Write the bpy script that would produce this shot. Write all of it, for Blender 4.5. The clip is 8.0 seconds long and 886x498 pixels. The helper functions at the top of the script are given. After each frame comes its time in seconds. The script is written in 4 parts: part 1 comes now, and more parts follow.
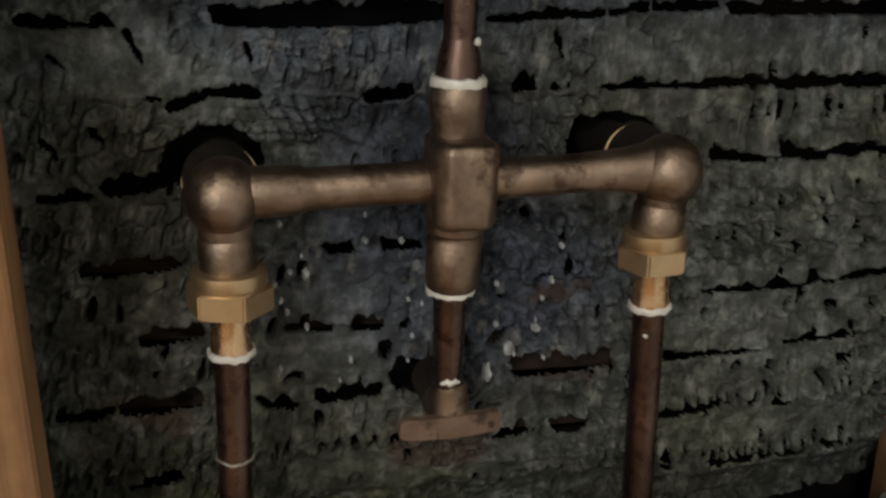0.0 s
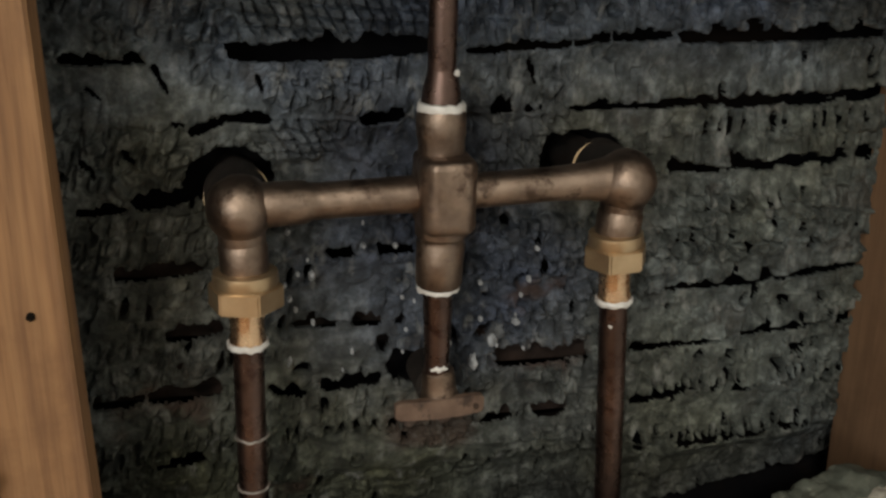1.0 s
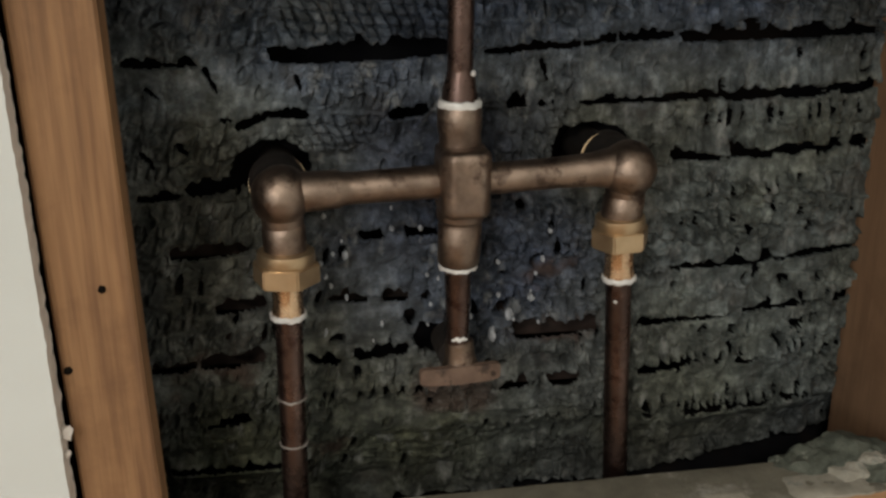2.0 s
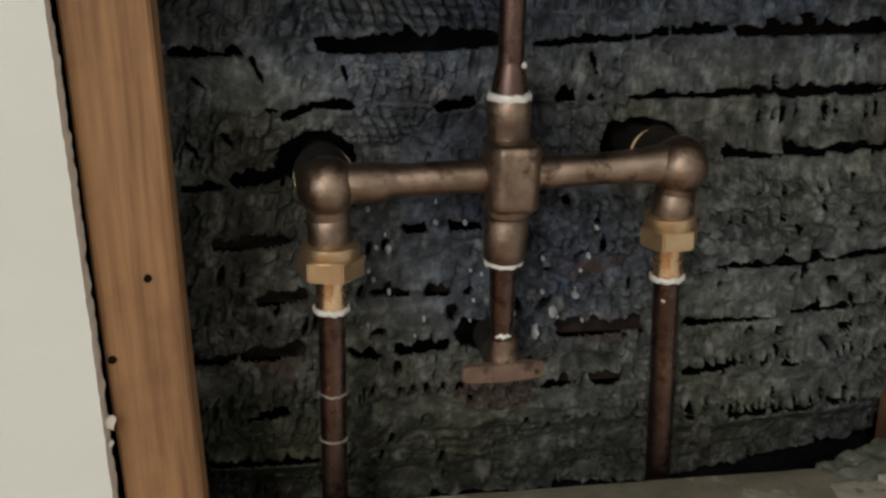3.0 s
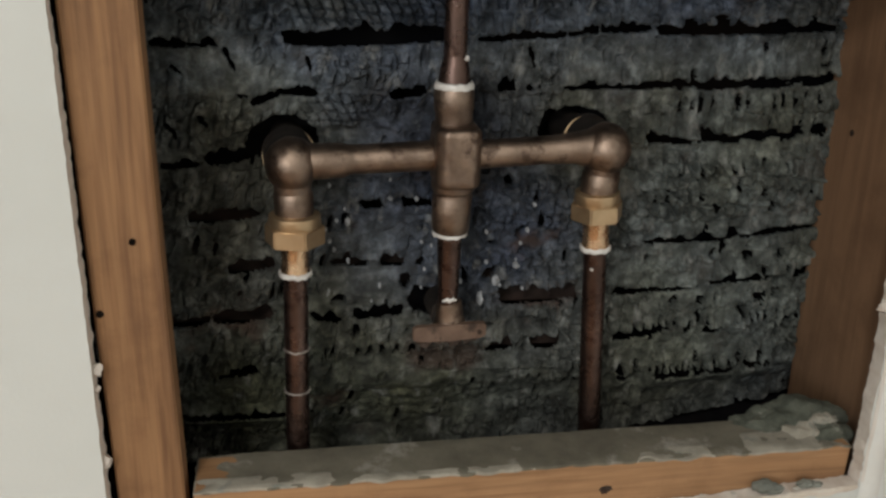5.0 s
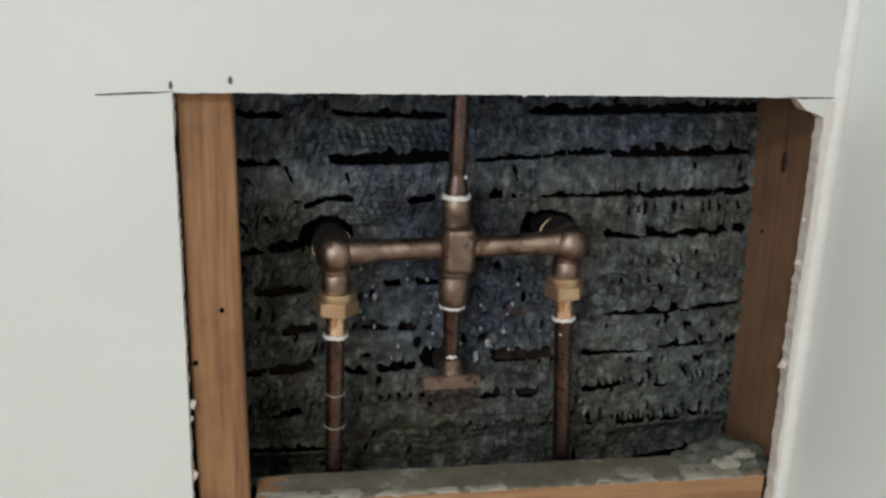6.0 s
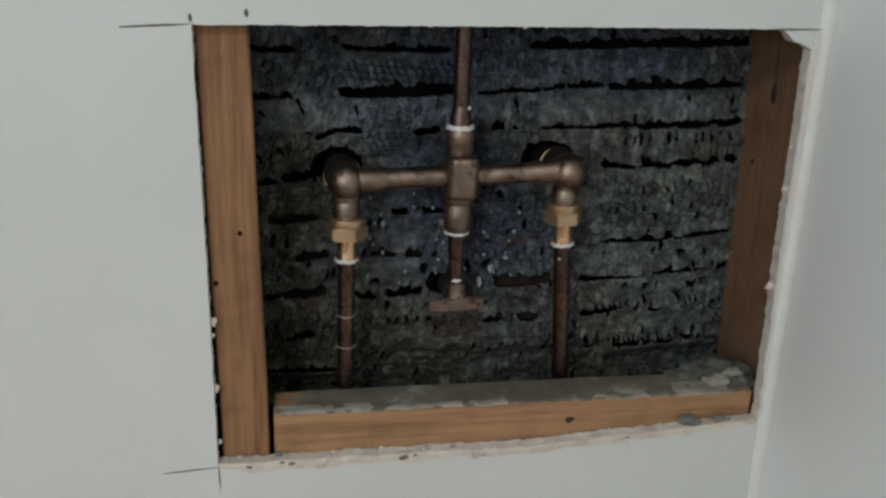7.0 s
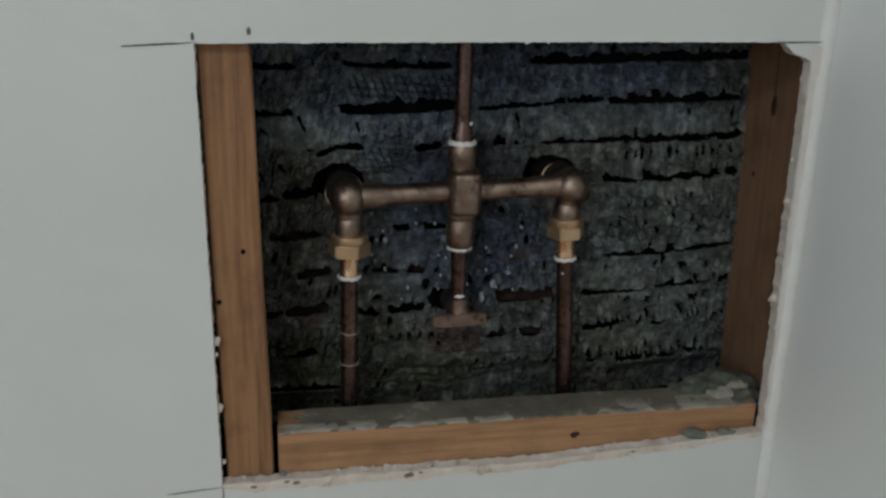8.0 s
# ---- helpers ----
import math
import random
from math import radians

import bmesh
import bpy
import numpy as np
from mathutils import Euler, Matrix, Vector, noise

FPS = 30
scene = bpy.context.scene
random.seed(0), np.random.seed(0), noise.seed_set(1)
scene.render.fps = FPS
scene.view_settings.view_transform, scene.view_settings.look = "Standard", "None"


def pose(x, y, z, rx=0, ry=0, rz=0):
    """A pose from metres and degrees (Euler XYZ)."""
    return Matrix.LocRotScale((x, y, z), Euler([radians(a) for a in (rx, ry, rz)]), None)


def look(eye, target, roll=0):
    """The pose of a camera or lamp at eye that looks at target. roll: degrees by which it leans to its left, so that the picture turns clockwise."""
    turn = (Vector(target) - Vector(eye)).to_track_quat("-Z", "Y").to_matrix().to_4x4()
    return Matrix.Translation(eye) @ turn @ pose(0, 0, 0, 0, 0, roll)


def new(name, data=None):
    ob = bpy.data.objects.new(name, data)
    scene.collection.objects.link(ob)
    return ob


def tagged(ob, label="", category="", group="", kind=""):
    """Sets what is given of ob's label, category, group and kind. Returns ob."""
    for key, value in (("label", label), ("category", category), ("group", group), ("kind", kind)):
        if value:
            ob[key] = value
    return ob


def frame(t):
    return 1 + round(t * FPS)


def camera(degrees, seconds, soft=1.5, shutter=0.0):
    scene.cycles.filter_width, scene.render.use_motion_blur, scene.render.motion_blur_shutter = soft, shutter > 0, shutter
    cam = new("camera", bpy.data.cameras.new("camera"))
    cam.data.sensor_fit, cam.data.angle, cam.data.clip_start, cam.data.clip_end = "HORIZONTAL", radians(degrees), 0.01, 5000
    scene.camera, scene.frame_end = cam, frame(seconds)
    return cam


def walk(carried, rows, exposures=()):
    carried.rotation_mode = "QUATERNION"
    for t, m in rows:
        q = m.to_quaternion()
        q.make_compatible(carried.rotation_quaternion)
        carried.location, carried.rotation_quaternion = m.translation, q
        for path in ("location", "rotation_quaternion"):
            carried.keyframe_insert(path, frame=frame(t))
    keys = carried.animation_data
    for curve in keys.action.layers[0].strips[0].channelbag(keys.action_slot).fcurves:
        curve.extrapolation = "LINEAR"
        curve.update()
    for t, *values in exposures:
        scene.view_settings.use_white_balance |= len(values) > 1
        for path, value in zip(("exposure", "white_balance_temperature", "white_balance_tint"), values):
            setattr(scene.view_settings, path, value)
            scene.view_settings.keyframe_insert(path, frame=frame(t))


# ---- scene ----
cam = camera(50.5, 8.0, soft=2.6)
PATH = [
    (0, (0.006, -0.04, 1.027), (0.426, 1.796, 0.353), 2.0),
    (0.3, (0.0044, -0.0596, 1.0348), (0.4121, 1.768, 0.3647), 1.78),
    (0.5, (0.003, -0.077, 1.041), (0.411, 1.767, 0.384), 1.5),
    (1, (0.001, -0.101, 1.045), (0.413, 1.744, 0.391), 1.2),
    (1.2, (0.003, -0.108, 1.051), (0.39, 1.733, 0.374), 1.1),
    (2.3, (0.001, -0.162, 1.062), (0.314, 1.69, 0.374), 0.4),
    (2.5, (-0.002, -0.159, 1.062), (0.299, 1.694, 0.372), 0.7),
    (2.8, (-0.0064, -0.1514, 1.0594), (0.2661, 1.705, 0.3711), 1.09),
    (3, (-0.008, -0.146, 1.057), (0.262, 1.712, 0.367), 0.7),
    (3.3, (-0.0064, -0.1364, 1.0521), (0.2861, 1.699, 0.3179), 0.99),
    (3.5, (-0.004, -0.132, 1.049), (0.324, 1.695, 0.305), 1.3),
    (4, (0.004, -0.136, 1.045), (0.349, 1.694, 0.315), 1.7),
    (4.2, (0.003, -0.135, 1.043), (0.358, 1.695, 0.319), 1.8),
    (5.3, (-0.012, -0.274, 1.087), (0.302, 1.582, 0.412), 2.0),
    (5.5, (-0.018, -0.317, 1.101), (0.291, 1.554, 0.463), 2.2),
    (5.7, (-0.0255, -0.3521, 1.116), (0.2848, 1.52, 0.5001), 2.14),
    (5.9, (-0.0329, -0.3839, 1.1297), (0.2889, 1.507, 0.5717), 2.14),
    (6, (-0.036, -0.397, 1.134), (0.283, 1.498, 0.577), 2.0),
    (6.2, (-0.0407, -0.4166, 1.136), (0.2776, 1.466, 0.557), 2.31),
    (6.5, (-0.045, -0.435, 1.132), (0.264, 1.435, 0.495), 1.5),
    (6.7, (-0.0454, -0.4413, 1.1291), (0.2608, 1.421, 0.4851), 1.66),
    (7, (-0.045, -0.444, 1.125), (0.266, 1.421, 0.473), 1.8),
    (7.2, (-0.0471, -0.4431, 1.1253), (0.2601, 1.42, 0.4874), 1.73),
    (7.5, (-0.051, -0.44, 1.127), (0.256, 1.427, 0.48), 1.5),
    (8, (-0.054, -0.44, 1.126), (0.274, 1.431, 0.502), 1.3),
]
walk(cam, [(t, look(eye, target, roll)) for t, eye, target, roll in PATH],
     [(0.0, -0.43, 7050, 6), (1.0, -0.27, 6900, 6), (2.5, -0.31, 6700, 7), (4.2, -0.34, 6800, 7), (5.5, -0.18, 6280, 7), (6.0, -0.11, 6100, 6), (6.5, -0.34, 5980, 5), (7.0, -0.62, 5950, 5), (7.5, -0.82, 5900, 4), (8.0, -0.93, 5850, 4)])

# ---- light ----
world = bpy.data.worlds.new("sky")
scene.world = world
world.use_nodes = True
sky = world.node_tree.nodes.new("ShaderNodeTexSky")
sky.sky_type, sky.sun_disc = "NISHITA", False
sky.sun_elevation, sky.sun_rotation = radians(40), radians(140)
world.node_tree.links.new(sky.outputs[0], world.node_tree.nodes["Background"].inputs[0])
world.node_tree.nodes["Background"].inputs[1].default_value = 0.1


def area_lamp(name, eye, target, wide, high, watts, colour):
    data = bpy.data.lights.new(name, "AREA")
    data.shape, data.size, data.size_y, data.energy, data.color = "RECTANGLE", wide, high, watts, colour
    ob = new(name, data)
    ob.matrix_world = look(eye, target)
    return ob


# unseen sources, assumed: daylight in a window behind the camera, and a ceiling lamp
area_lamp("assumed_window_light", (-1.72, -2.68, 1.70), (-1.50, 0, 1.55), 1.3, 1.10, 29, (0.95, 0.97, 1.0))
area_lamp("assumed_ceiling_light", (-0.75, -1.80, 2.31), (-0.75, -1.80, 0), 0.42, 0.42, 38, (1.0, 0.95, 0.89))

# ---- materials ----
def material(name):
    m = bpy.data.materials.new(name)
    m.use_nodes = True
    return m, m.node_tree.nodes, m.node_tree.links, m.node_tree.nodes["Principled BSDF"]


def put(nodes, kind, **inputs):
    n = nodes.new(kind)
    for key, value in inputs.items():
        n.inputs[key.replace("_", " ")].default_value = value
    return n


def ramp(nodes, links, source, stops):
    n = nodes.new("ShaderNodeValToRGB")
    while len(n.color_ramp.elements) < len(stops):
        n.color_ramp.elements.new(0.5)
    for e, (at, c) in zip(n.color_ramp.elements, stops):
        e.position, e.color = at, (*c, 1)
    links.new(source, n.inputs[0])
    return n.outputs[0]


def place(nodes, links, scale=(1, 1, 1), turn=(0, 0, 0)):
    co = nodes.new("ShaderNodeTexCoord")
    mp = nodes.new("ShaderNodeMapping")
    mp.inputs["Scale"].default_value, mp.inputs["Rotation"].default_value = scale, turn
    links.new(co.outputs["Object"], mp.inputs[0])
    return mp.outputs[0]


def noise_of(nodes, links, where, scale, detail=5, rough=0.6):
    n = put(nodes, "ShaderNodeTexNoise", Scale=scale, Detail=detail, Roughness=rough)
    links.new(where, n.inputs["Vector"])
    return n.outputs["Fac"]


def mixed(nodes, links, fac, a, b, how="MIX"):
    n = nodes.new("ShaderNodeMix")
    n.data_type, n.blend_type = "RGBA", how
    for value, slot in ((fac, 0), (a, 6), (b, 7)):
        if isinstance(value, bpy.types.NodeSocket):
            links.new(value, n.inputs[slot])
        elif isinstance(value, tuple):
            n.inputs[slot].default_value = (*value, 1)
        else:
            n.inputs[slot].default_value = value
    return n.outputs[2]


def bump(nodes, links, bsdf, height, distance, strength=0.6):
    n = put(nodes, "ShaderNodeBump", Distance=distance, Strength=strength)
    links.new(height, n.inputs["Height"])
    links.new(n.outputs[0], bsdf.inputs["Normal"])


def mottled(name, low, high, scale, rough, metal=0.0, grain=400, depth=0.0004, spots=None, spot_scale=25, spot_at=0.6, rough_low=None):
    """Two colours in noise, a finer grain in the relief, and stains of a third colour."""
    m, nodes, links, bsdf = material(name)
    w = place(nodes, links)
    colour = ramp(nodes, links, noise_of(nodes, links, w, scale), [(0.32, low), (0.68, high)])
    if spots:
        mask = ramp(nodes, links, noise_of(nodes, links, w, spot_scale, 6, 0.65), [(spot_at, (0, 0, 0)), (spot_at + 0.1, (1, 1, 1))])
        colour = mixed(nodes, links, mask, colour, spots)
    links.new(colour, bsdf.inputs["Base Color"])
    bsdf.inputs["Metallic"].default_value = metal
    r = ramp(nodes, links, noise_of(nodes, links, w, scale * 2.5), [(0.3, (rough_low or rough - 0.1,) * 3), (0.7, (rough,) * 3)])
    links.new(r, bsdf.inputs["Roughness"])
    bump(nodes, links, bsdf, noise_of(nodes, links, w, grain, 6), depth)
    return m


def wood_material(name, axis, light, mid, dark, streaks=0.85):
    """Softwood with its grain along the axis, growth rings, fine fibres and dirt."""
    m, nodes, links, bsdf = material(name)
    broad, streak, fine = [34.0] * 3, [150.0] * 3, [520.0] * 3
    broad[axis], streak[axis], fine[axis] = 2.6, 6.5, 16.0
    bands = put(nodes, "ShaderNodeTexNoise", Scale=1.0, Detail=3.0, Roughness=0.6, Distortion=1.8)
    links.new(place(nodes, links, tuple(broad)), bands.inputs["Vector"])
    grain = noise_of(nodes, links, place(nodes, links, tuple(streak)), 1.0, 5, 0.6)
    fibre = noise_of(nodes, links, place(nodes, links, tuple(fine)), 1.0, 4, 0.6)
    base = ramp(nodes, links, bands.outputs["Fac"], [(0.30, mid), (0.52, light), (0.72, mid)])
    base = mixed(nodes, links, ramp(nodes, links, grain, [(0.44, (0, 0, 0)), (0.68, (streaks,) * 3)]), base, dark)
    base = mixed(nodes, links, 0.22, base, ramp(nodes, links, fibre, [(0.3, dark), (0.65, light)]))
    w2 = place(nodes, links)
    dirt = ramp(nodes, links, noise_of(nodes, links, w2, 17, 6, 0.65), [(0.5, (0, 0, 0)), (0.78, (0.75, 0.75, 0.75))])
    base = mixed(nodes, links, dirt, base, dark)
    links.new(base, bsdf.inputs["Base Color"])
    bsdf.inputs["Roughness"].default_value = 0.72
    bump(nodes, links, bsdf, fibre, 0.0006, 0.5)
    return m


WOOD_UP = wood_material("softwood_upright", 2, (0.322, 0.170, 0.078), (0.260, 0.129, 0.056), (0.118, 0.052, 0.023))
# corner stud's wood, darker than the other stud's
WOOD_DARK = wood_material("dark_softwood", 2, (0.240, 0.136, 0.076), (0.205, 0.114, 0.063), (0.115, 0.060, 0.032), 0.5)
WOOD_ALONG = wood_material("softwood_lying", 0, (0.44, 0.248, 0.124), (0.36, 0.194, 0.092), (0.19, 0.093, 0.042))
PAINT = mottled("white_wall_paint", (0.625, 0.635, 0.61), (0.685, 0.695, 0.675), 3.0, 0.55, grain=260, depth=0.0003)
# the light on the side wall is put into this lighter, bluer paint
PAINT_LIT = mottled("lightened_wall_paint", (0.84, 0.87, 0.865), (0.87, 0.90, 0.895), 3.0, 0.5, grain=260, depth=0.0003)
GYPSUM = mottled("broken_gypsum", (0.58, 0.51, 0.455), (0.76, 0.71, 0.655), 60, 0.9, grain=700, depth=0.001, spots=(0.46, 0.40, 0.34), spot_scale=45, spot_at=0.67)
LIP = mottled("crumbled_lip", (0.56, 0.47, 0.39), (0.74, 0.67, 0.59), 45, 0.9, grain=500, depth=0.0012, spots=(0.33, 0.29, 0.22), spot_scale=38, spot_at=0.63)
PAPER = mottled("torn_paper", (0.66, 0.61, 0.56), (0.75, 0.71, 0.67), 40, 0.9, grain=500, depth=0.0005)
CAULK = mottled("white_caulk", (0.74, 0.74, 0.72), (0.82, 0.82, 0.80), 30, 0.45, grain=200, depth=0.0006)
BRASS = mottled("aged_brass", (0.155, 0.112, 0.088), (0.345, 0.258, 0.204), 48, 0.52, 1.0, 420, 0.0006, (0.11, 0.076, 0.060), 62, 0.55, 0.36)
EAR = mottled("dull_brown_brass", (0.13, 0.082, 0.060), (0.22, 0.145, 0.108), 60, 0.75, 0.35, 500, 0.0009, (0.07, 0.045, 0.035), 80, 0.55, 0.6)
# near-black brass: the deep shade behind the fittings is put into its colour
SHADED_BRASS = mottled("shade_dark_brass", (0.011, 0.009, 0.008), (0.028, 0.020, 0.016), 60, 0.75, 0.4, 700, 0.0006)
STAINED_MORTAR = mottled("rust_stained_mortar", (0.060, 0.040, 0.032), (0.125, 0.090, 0.072), 120, 0.9, grain=500, depth=0.0012, spots=(0.035, 0.022, 0.017), spot_scale=160, spot_at=0.58)
# lath brown, darkened towards the brown-black of the shaded slots
SHADE_LATH = mottled("shade_brown_lath", (0.014, 0.008, 0.006), (0.042, 0.022, 0.015), 60, 0.9, grain=400, depth=0.0006, spots=(0.012, 0.008, 0.006), spot_scale=70, spot_at=0.55)
BRASS_NEW = mottled("bright_brass", (0.47, 0.335, 0.205), (0.58, 0.428, 0.270), 60, 0.42, 0.85, 900, 0.0001, (0.45, 0.27, 0.11), 90, 0.62, 0.3)
ADAPTER = mottled("copper_alloy", (0.66, 0.43, 0.27), (0.80, 0.58, 0.38), 80, 0.32, 0.95, 900, 0.0001, (0.45, 0.25, 0.14), 90, 0.62, 0.2)
COPPER = mottled("tarnished_copper", (0.082, 0.053, 0.045), (0.150, 0.096, 0.081), 40, 0.38, 0.9, 900, 0.0003, (0.06, 0.033, 0.027), 55, 0.55, 0.2)
SOLDER = mottled("grey_white_solder", (0.62, 0.60, 0.58), (0.82, 0.80, 0.78), 160, 0.5, 0.15, 900, 0.0006, (0.42, 0.38, 0.34), 150, 0.62)
MORTAR = mottled("grey_mortar", (0.13, 0.138, 0.12), (0.25, 0.255, 0.225), 60, 0.92, grain=500, depth=0.0016, spots=(0.55, 0.53, 0.48), spot_scale=32, spot_at=0.6)
DARK_MORTAR = mottled("dark_mortar", (0.055, 0.062, 0.048), (0.135, 0.140, 0.112), 75, 0.92, grain=500, depth=0.0022, spots=(0.34, 0.33, 0.28), spot_scale=70, spot_at=0.60)
CRUST = mottled("smeared_mortar", (0.105, 0.094, 0.070), (0.205, 0.185, 0.142), 28, 0.92, grain=400, depth=0.0012, spots=(0.33, 0.31, 0.27), spot_scale=26, spot_at=0.56)
PALE_CRUST = mottled("pale_smear", (0.25, 0.228, 0.185), (0.42, 0.385, 0.325), 50, 0.92, grain=400, depth=0.001, spots=(0.24, 0.24, 0.21), spot_scale=60, spot_at=0.55)
LIME = mottled("pale_mortar", (0.42, 0.40, 0.36), (0.62, 0.59, 0.53), 70, 0.9, grain=500, depth=0.001, spots=(0.25, 0.25, 0.22), spot_scale=50)
FLECK = mottled("wet_lime", (0.30, 0.31, 0.33), (0.55, 0.57, 0.60), 200, 0.45)
HOLE_BLACK = mottled("hole_shade_black", (0.006, 0.005, 0.004), (0.014, 0.011, 0.009), 200, 0.95)
SOLDER_DULL = mottled("dull_solder", (0.22, 0.19, 0.17), (0.42, 0.38, 0.35), 200, 0.5, 0.3, 900, 0.0004)
PENCIL = mottled("pencil_line", (0.05, 0.045, 0.04), (0.16, 0.14, 0.12), 200, 0.8)
HOLE_BLACK.node_tree.nodes["Principled BSDF"].inputs["Specular IOR Level"].default_value = 0.0
# black of the added sheet: the shade inside the render's slots
SHADE_BLACK = mottled("black_shade_sheet", (0.005, 0.005, 0.007), (0.013, 0.012, 0.013), 30, 0.9, grain=300, depth=0.0005, spots=(0.018, 0.013, 0.011), spot_scale=10, spot_at=0.52)
SHADE_BLACK.node_tree.nodes["Principled BSDF"].inputs["Specular IOR Level"].default_value = 0.08
IRON = mottled("rusty_iron", (0.03, 0.022, 0.018), (0.09, 0.055, 0.04), 300, 0.7, 0.5)
FLOOR = wood_material("floor_boards", 0, (0.40, 0.25, 0.14), (0.30, 0.18, 0.09), (0.15, 0.08, 0.04))


def plaster_material():
    m, nodes, links, bsdf = material("grey_cement_render")
    w = place(nodes, links)
    base = ramp(nodes, links, noise_of(nodes, links, w, 95, 7, 0.66), [(0.32, (0.028, 0.029, 0.027)), (0.50, (0.064, 0.066, 0.062)), (0.68, (0.150, 0.153, 0.146))])
    cloud = ramp(nodes, links, noise_of(nodes, links, w, 36, 4, 0.62), [(0.33, (0.56,) * 3), (0.67, (1.42,) * 3)])
    base = mixed(nodes, links, 1.0, base, cloud, "MULTIPLY")
    hue = ramp(nodes, links, noise_of(nodes, links, w, 7.5, 3, 0.5), [(0.38, (1.02, 1.0, 0.86)), (0.62, (0.94, 1.0, 1.10))])
    base = mixed(nodes, links, 1.0, base, hue, "MULTIPLY")
    # warped place on the wall, so that stains and painted shading have uneven outlines
    wander = put(nodes, "ShaderNodeTexNoise", Scale=32.0, Detail=4.0, Roughness=0.6)
    links.new(w, wander.inputs["Vector"])
    shift = nodes.new("ShaderNodeVectorMath")
    shift.operation = "MULTIPLY_ADD"
    shift.inputs[1].default_value, shift.inputs[2].default_value = (0.075, 0, 0.075), (-0.0375, 0, -0.0375)
    links.new(wander.outputs["Color"], shift.inputs[0])
    bent = nodes.new("ShaderNodeVectorMath")
    links.new(w, bent.inputs[0])
    links.new(shift.outputs[0], bent.inputs[1])

    def stain_shading(x, z, wide, tall, inner):
        """1 inside an uneven patch, 0 outside."""
        mp = nodes.new("ShaderNodeMapping")
        mp.inputs["Scale"].default_value = (1 / wide, 0, 1 / tall)
        mp.inputs["Location"].default_value = (-x / wide, 0, -z / tall)
        links.new(bent.outputs[0], mp.inputs[0])
        size = nodes.new("ShaderNodeVectorMath")
        size.operation = "LENGTH"
        links.new(mp.outputs[0], size.inputs[0])
        fade = put(nodes, "ShaderNodeMapRange", From_Min=1.0, From_Max=inner)
        links.new(size.outputs["Value"], fade.inputs["Value"])
        return fade.outputs[0]

    # blue and pale tones; shade painted by the socket, light at right and top
    for x, z, wide, tall, inner, tint in ((0.110, 0.845, 0.120, 0.085, 0.4, (0.73, 0.83, 1.24)), (0.105, 0.930, 0.090, 0.032, 0.3, (0.56, 0.60, 0.82)), (-0.030, 0.962, 0.078, 0.040, 0.5, (1.50, 1.54, 1.60)), (0.33, 0.84, 0.13, 0.20, 0.5, (1.20, 1.25, 1.21)), (0.10, 1.02, 0.42, 0.085, 0.4, (1.03, 1.16, 1.56)),
                                          # olive foot and brown left patches, each darkened further as painted shade
                                          (0.03, 0.700, 0.24, 0.062, 0.3, (0.84, 0.83, 0.62)), (-0.050, 0.825, 0.050, 0.120, 0.4, (0.76, 0.71, 0.60)), (-0.020, 0.750, 0.095, 0.060, 0.3, (0.74, 0.73, 0.58))):
        base = mixed(nodes, links, stain_shading(x, z, wide, tall, inner), base, mixed(nodes, links, 1.0, base, tint, "MULTIPLY"))
    brown = ramp(nodes, links, noise_of(nodes, links, w, 15, 6, 0.7), [(0.56, (0, 0, 0)), (0.72, (0.7, 0.7, 0.7))])
    base = mixed(nodes, links, brown, base, (0.058, 0.046, 0.035))
    for x, z, wide, tall in ((0.108, 0.752, 0.042, 0.022), (0.178, 0.792, 0.038, 0.014), (0.165, 0.835, 0.022, 0.012), (-0.048, 0.785, 0.042, 0.012), (0.020, 0.715, 0.020, 0.012)):
        base = mixed(nodes, links, stain_shading(x, z, wide, tall, 0.35), base, mixed(nodes, links, 0.7, base, (0.060, 0.035, 0.026)))
    pale = ramp(nodes, links, noise_of(nodes, links, place(nodes, links, (46, 46, 22)), 1.6, 5, 0.6), [(0.57, (0, 0, 0)), (0.74, (0.55, 0.55, 0.55))])
    base = mixed(nodes, links, pale, base, (0.32, 0.32, 0.305))
    links.new(base, bsdf.inputs["Base Color"])
    bsdf.inputs["Specular IOR Level"].default_value = 0.3
    r = ramp(nodes, links, noise_of(nodes, links, w, 90, 4), [(0.35, (0.62,) * 3), (0.6, (0.9,) * 3)])
    links.new(r, bsdf.inputs["Roughness"])
    bump(nodes, links, bsdf, noise_of(nodes, links, w, 340, 5, 0.6), 0.0012, 0.6)
    return m


RENDER_COAT = plaster_material()


def glass_material():
    m, nodes, links, bsdf = material("window_glass")
    bsdf.inputs["Transmission Weight"].default_value = 1
    bsdf.inputs["Roughness"].default_value = 0.0
    return m


GLASS = glass_material()
DIRT = mottled("green_grey_dirt", (0.10, 0.10, 0.07), (0.26, 0.245, 0.18), 300, 0.9, grain=600, depth=0.0006)

# ---- mesh helpers ----
def part(name, bm, mat, parent=None, label="", smooth=True):
    """Links a bmesh as one mesh object, under a thing or a part."""
    bmesh.ops.recalc_face_normals(bm, faces=bm.faces)
    me = bpy.data.meshes.new(name)
    bm.to_mesh(me)
    bm.free()
    me.materials.append(mat)
    if smooth:
        me.shade_smooth()
        me.set_sharp_from_angle(angle=radians(38))
    ob = new(name, me)
    ob.parent = parent
    if label:
        tagged(ob, label)
    return ob


def thing(name, label, category, group="", at=(0, 0, 0)):
    ob = new(name)
    ob.location = at
    ob.empty_display_size = 0.02
    return tagged(ob, label, category, group)


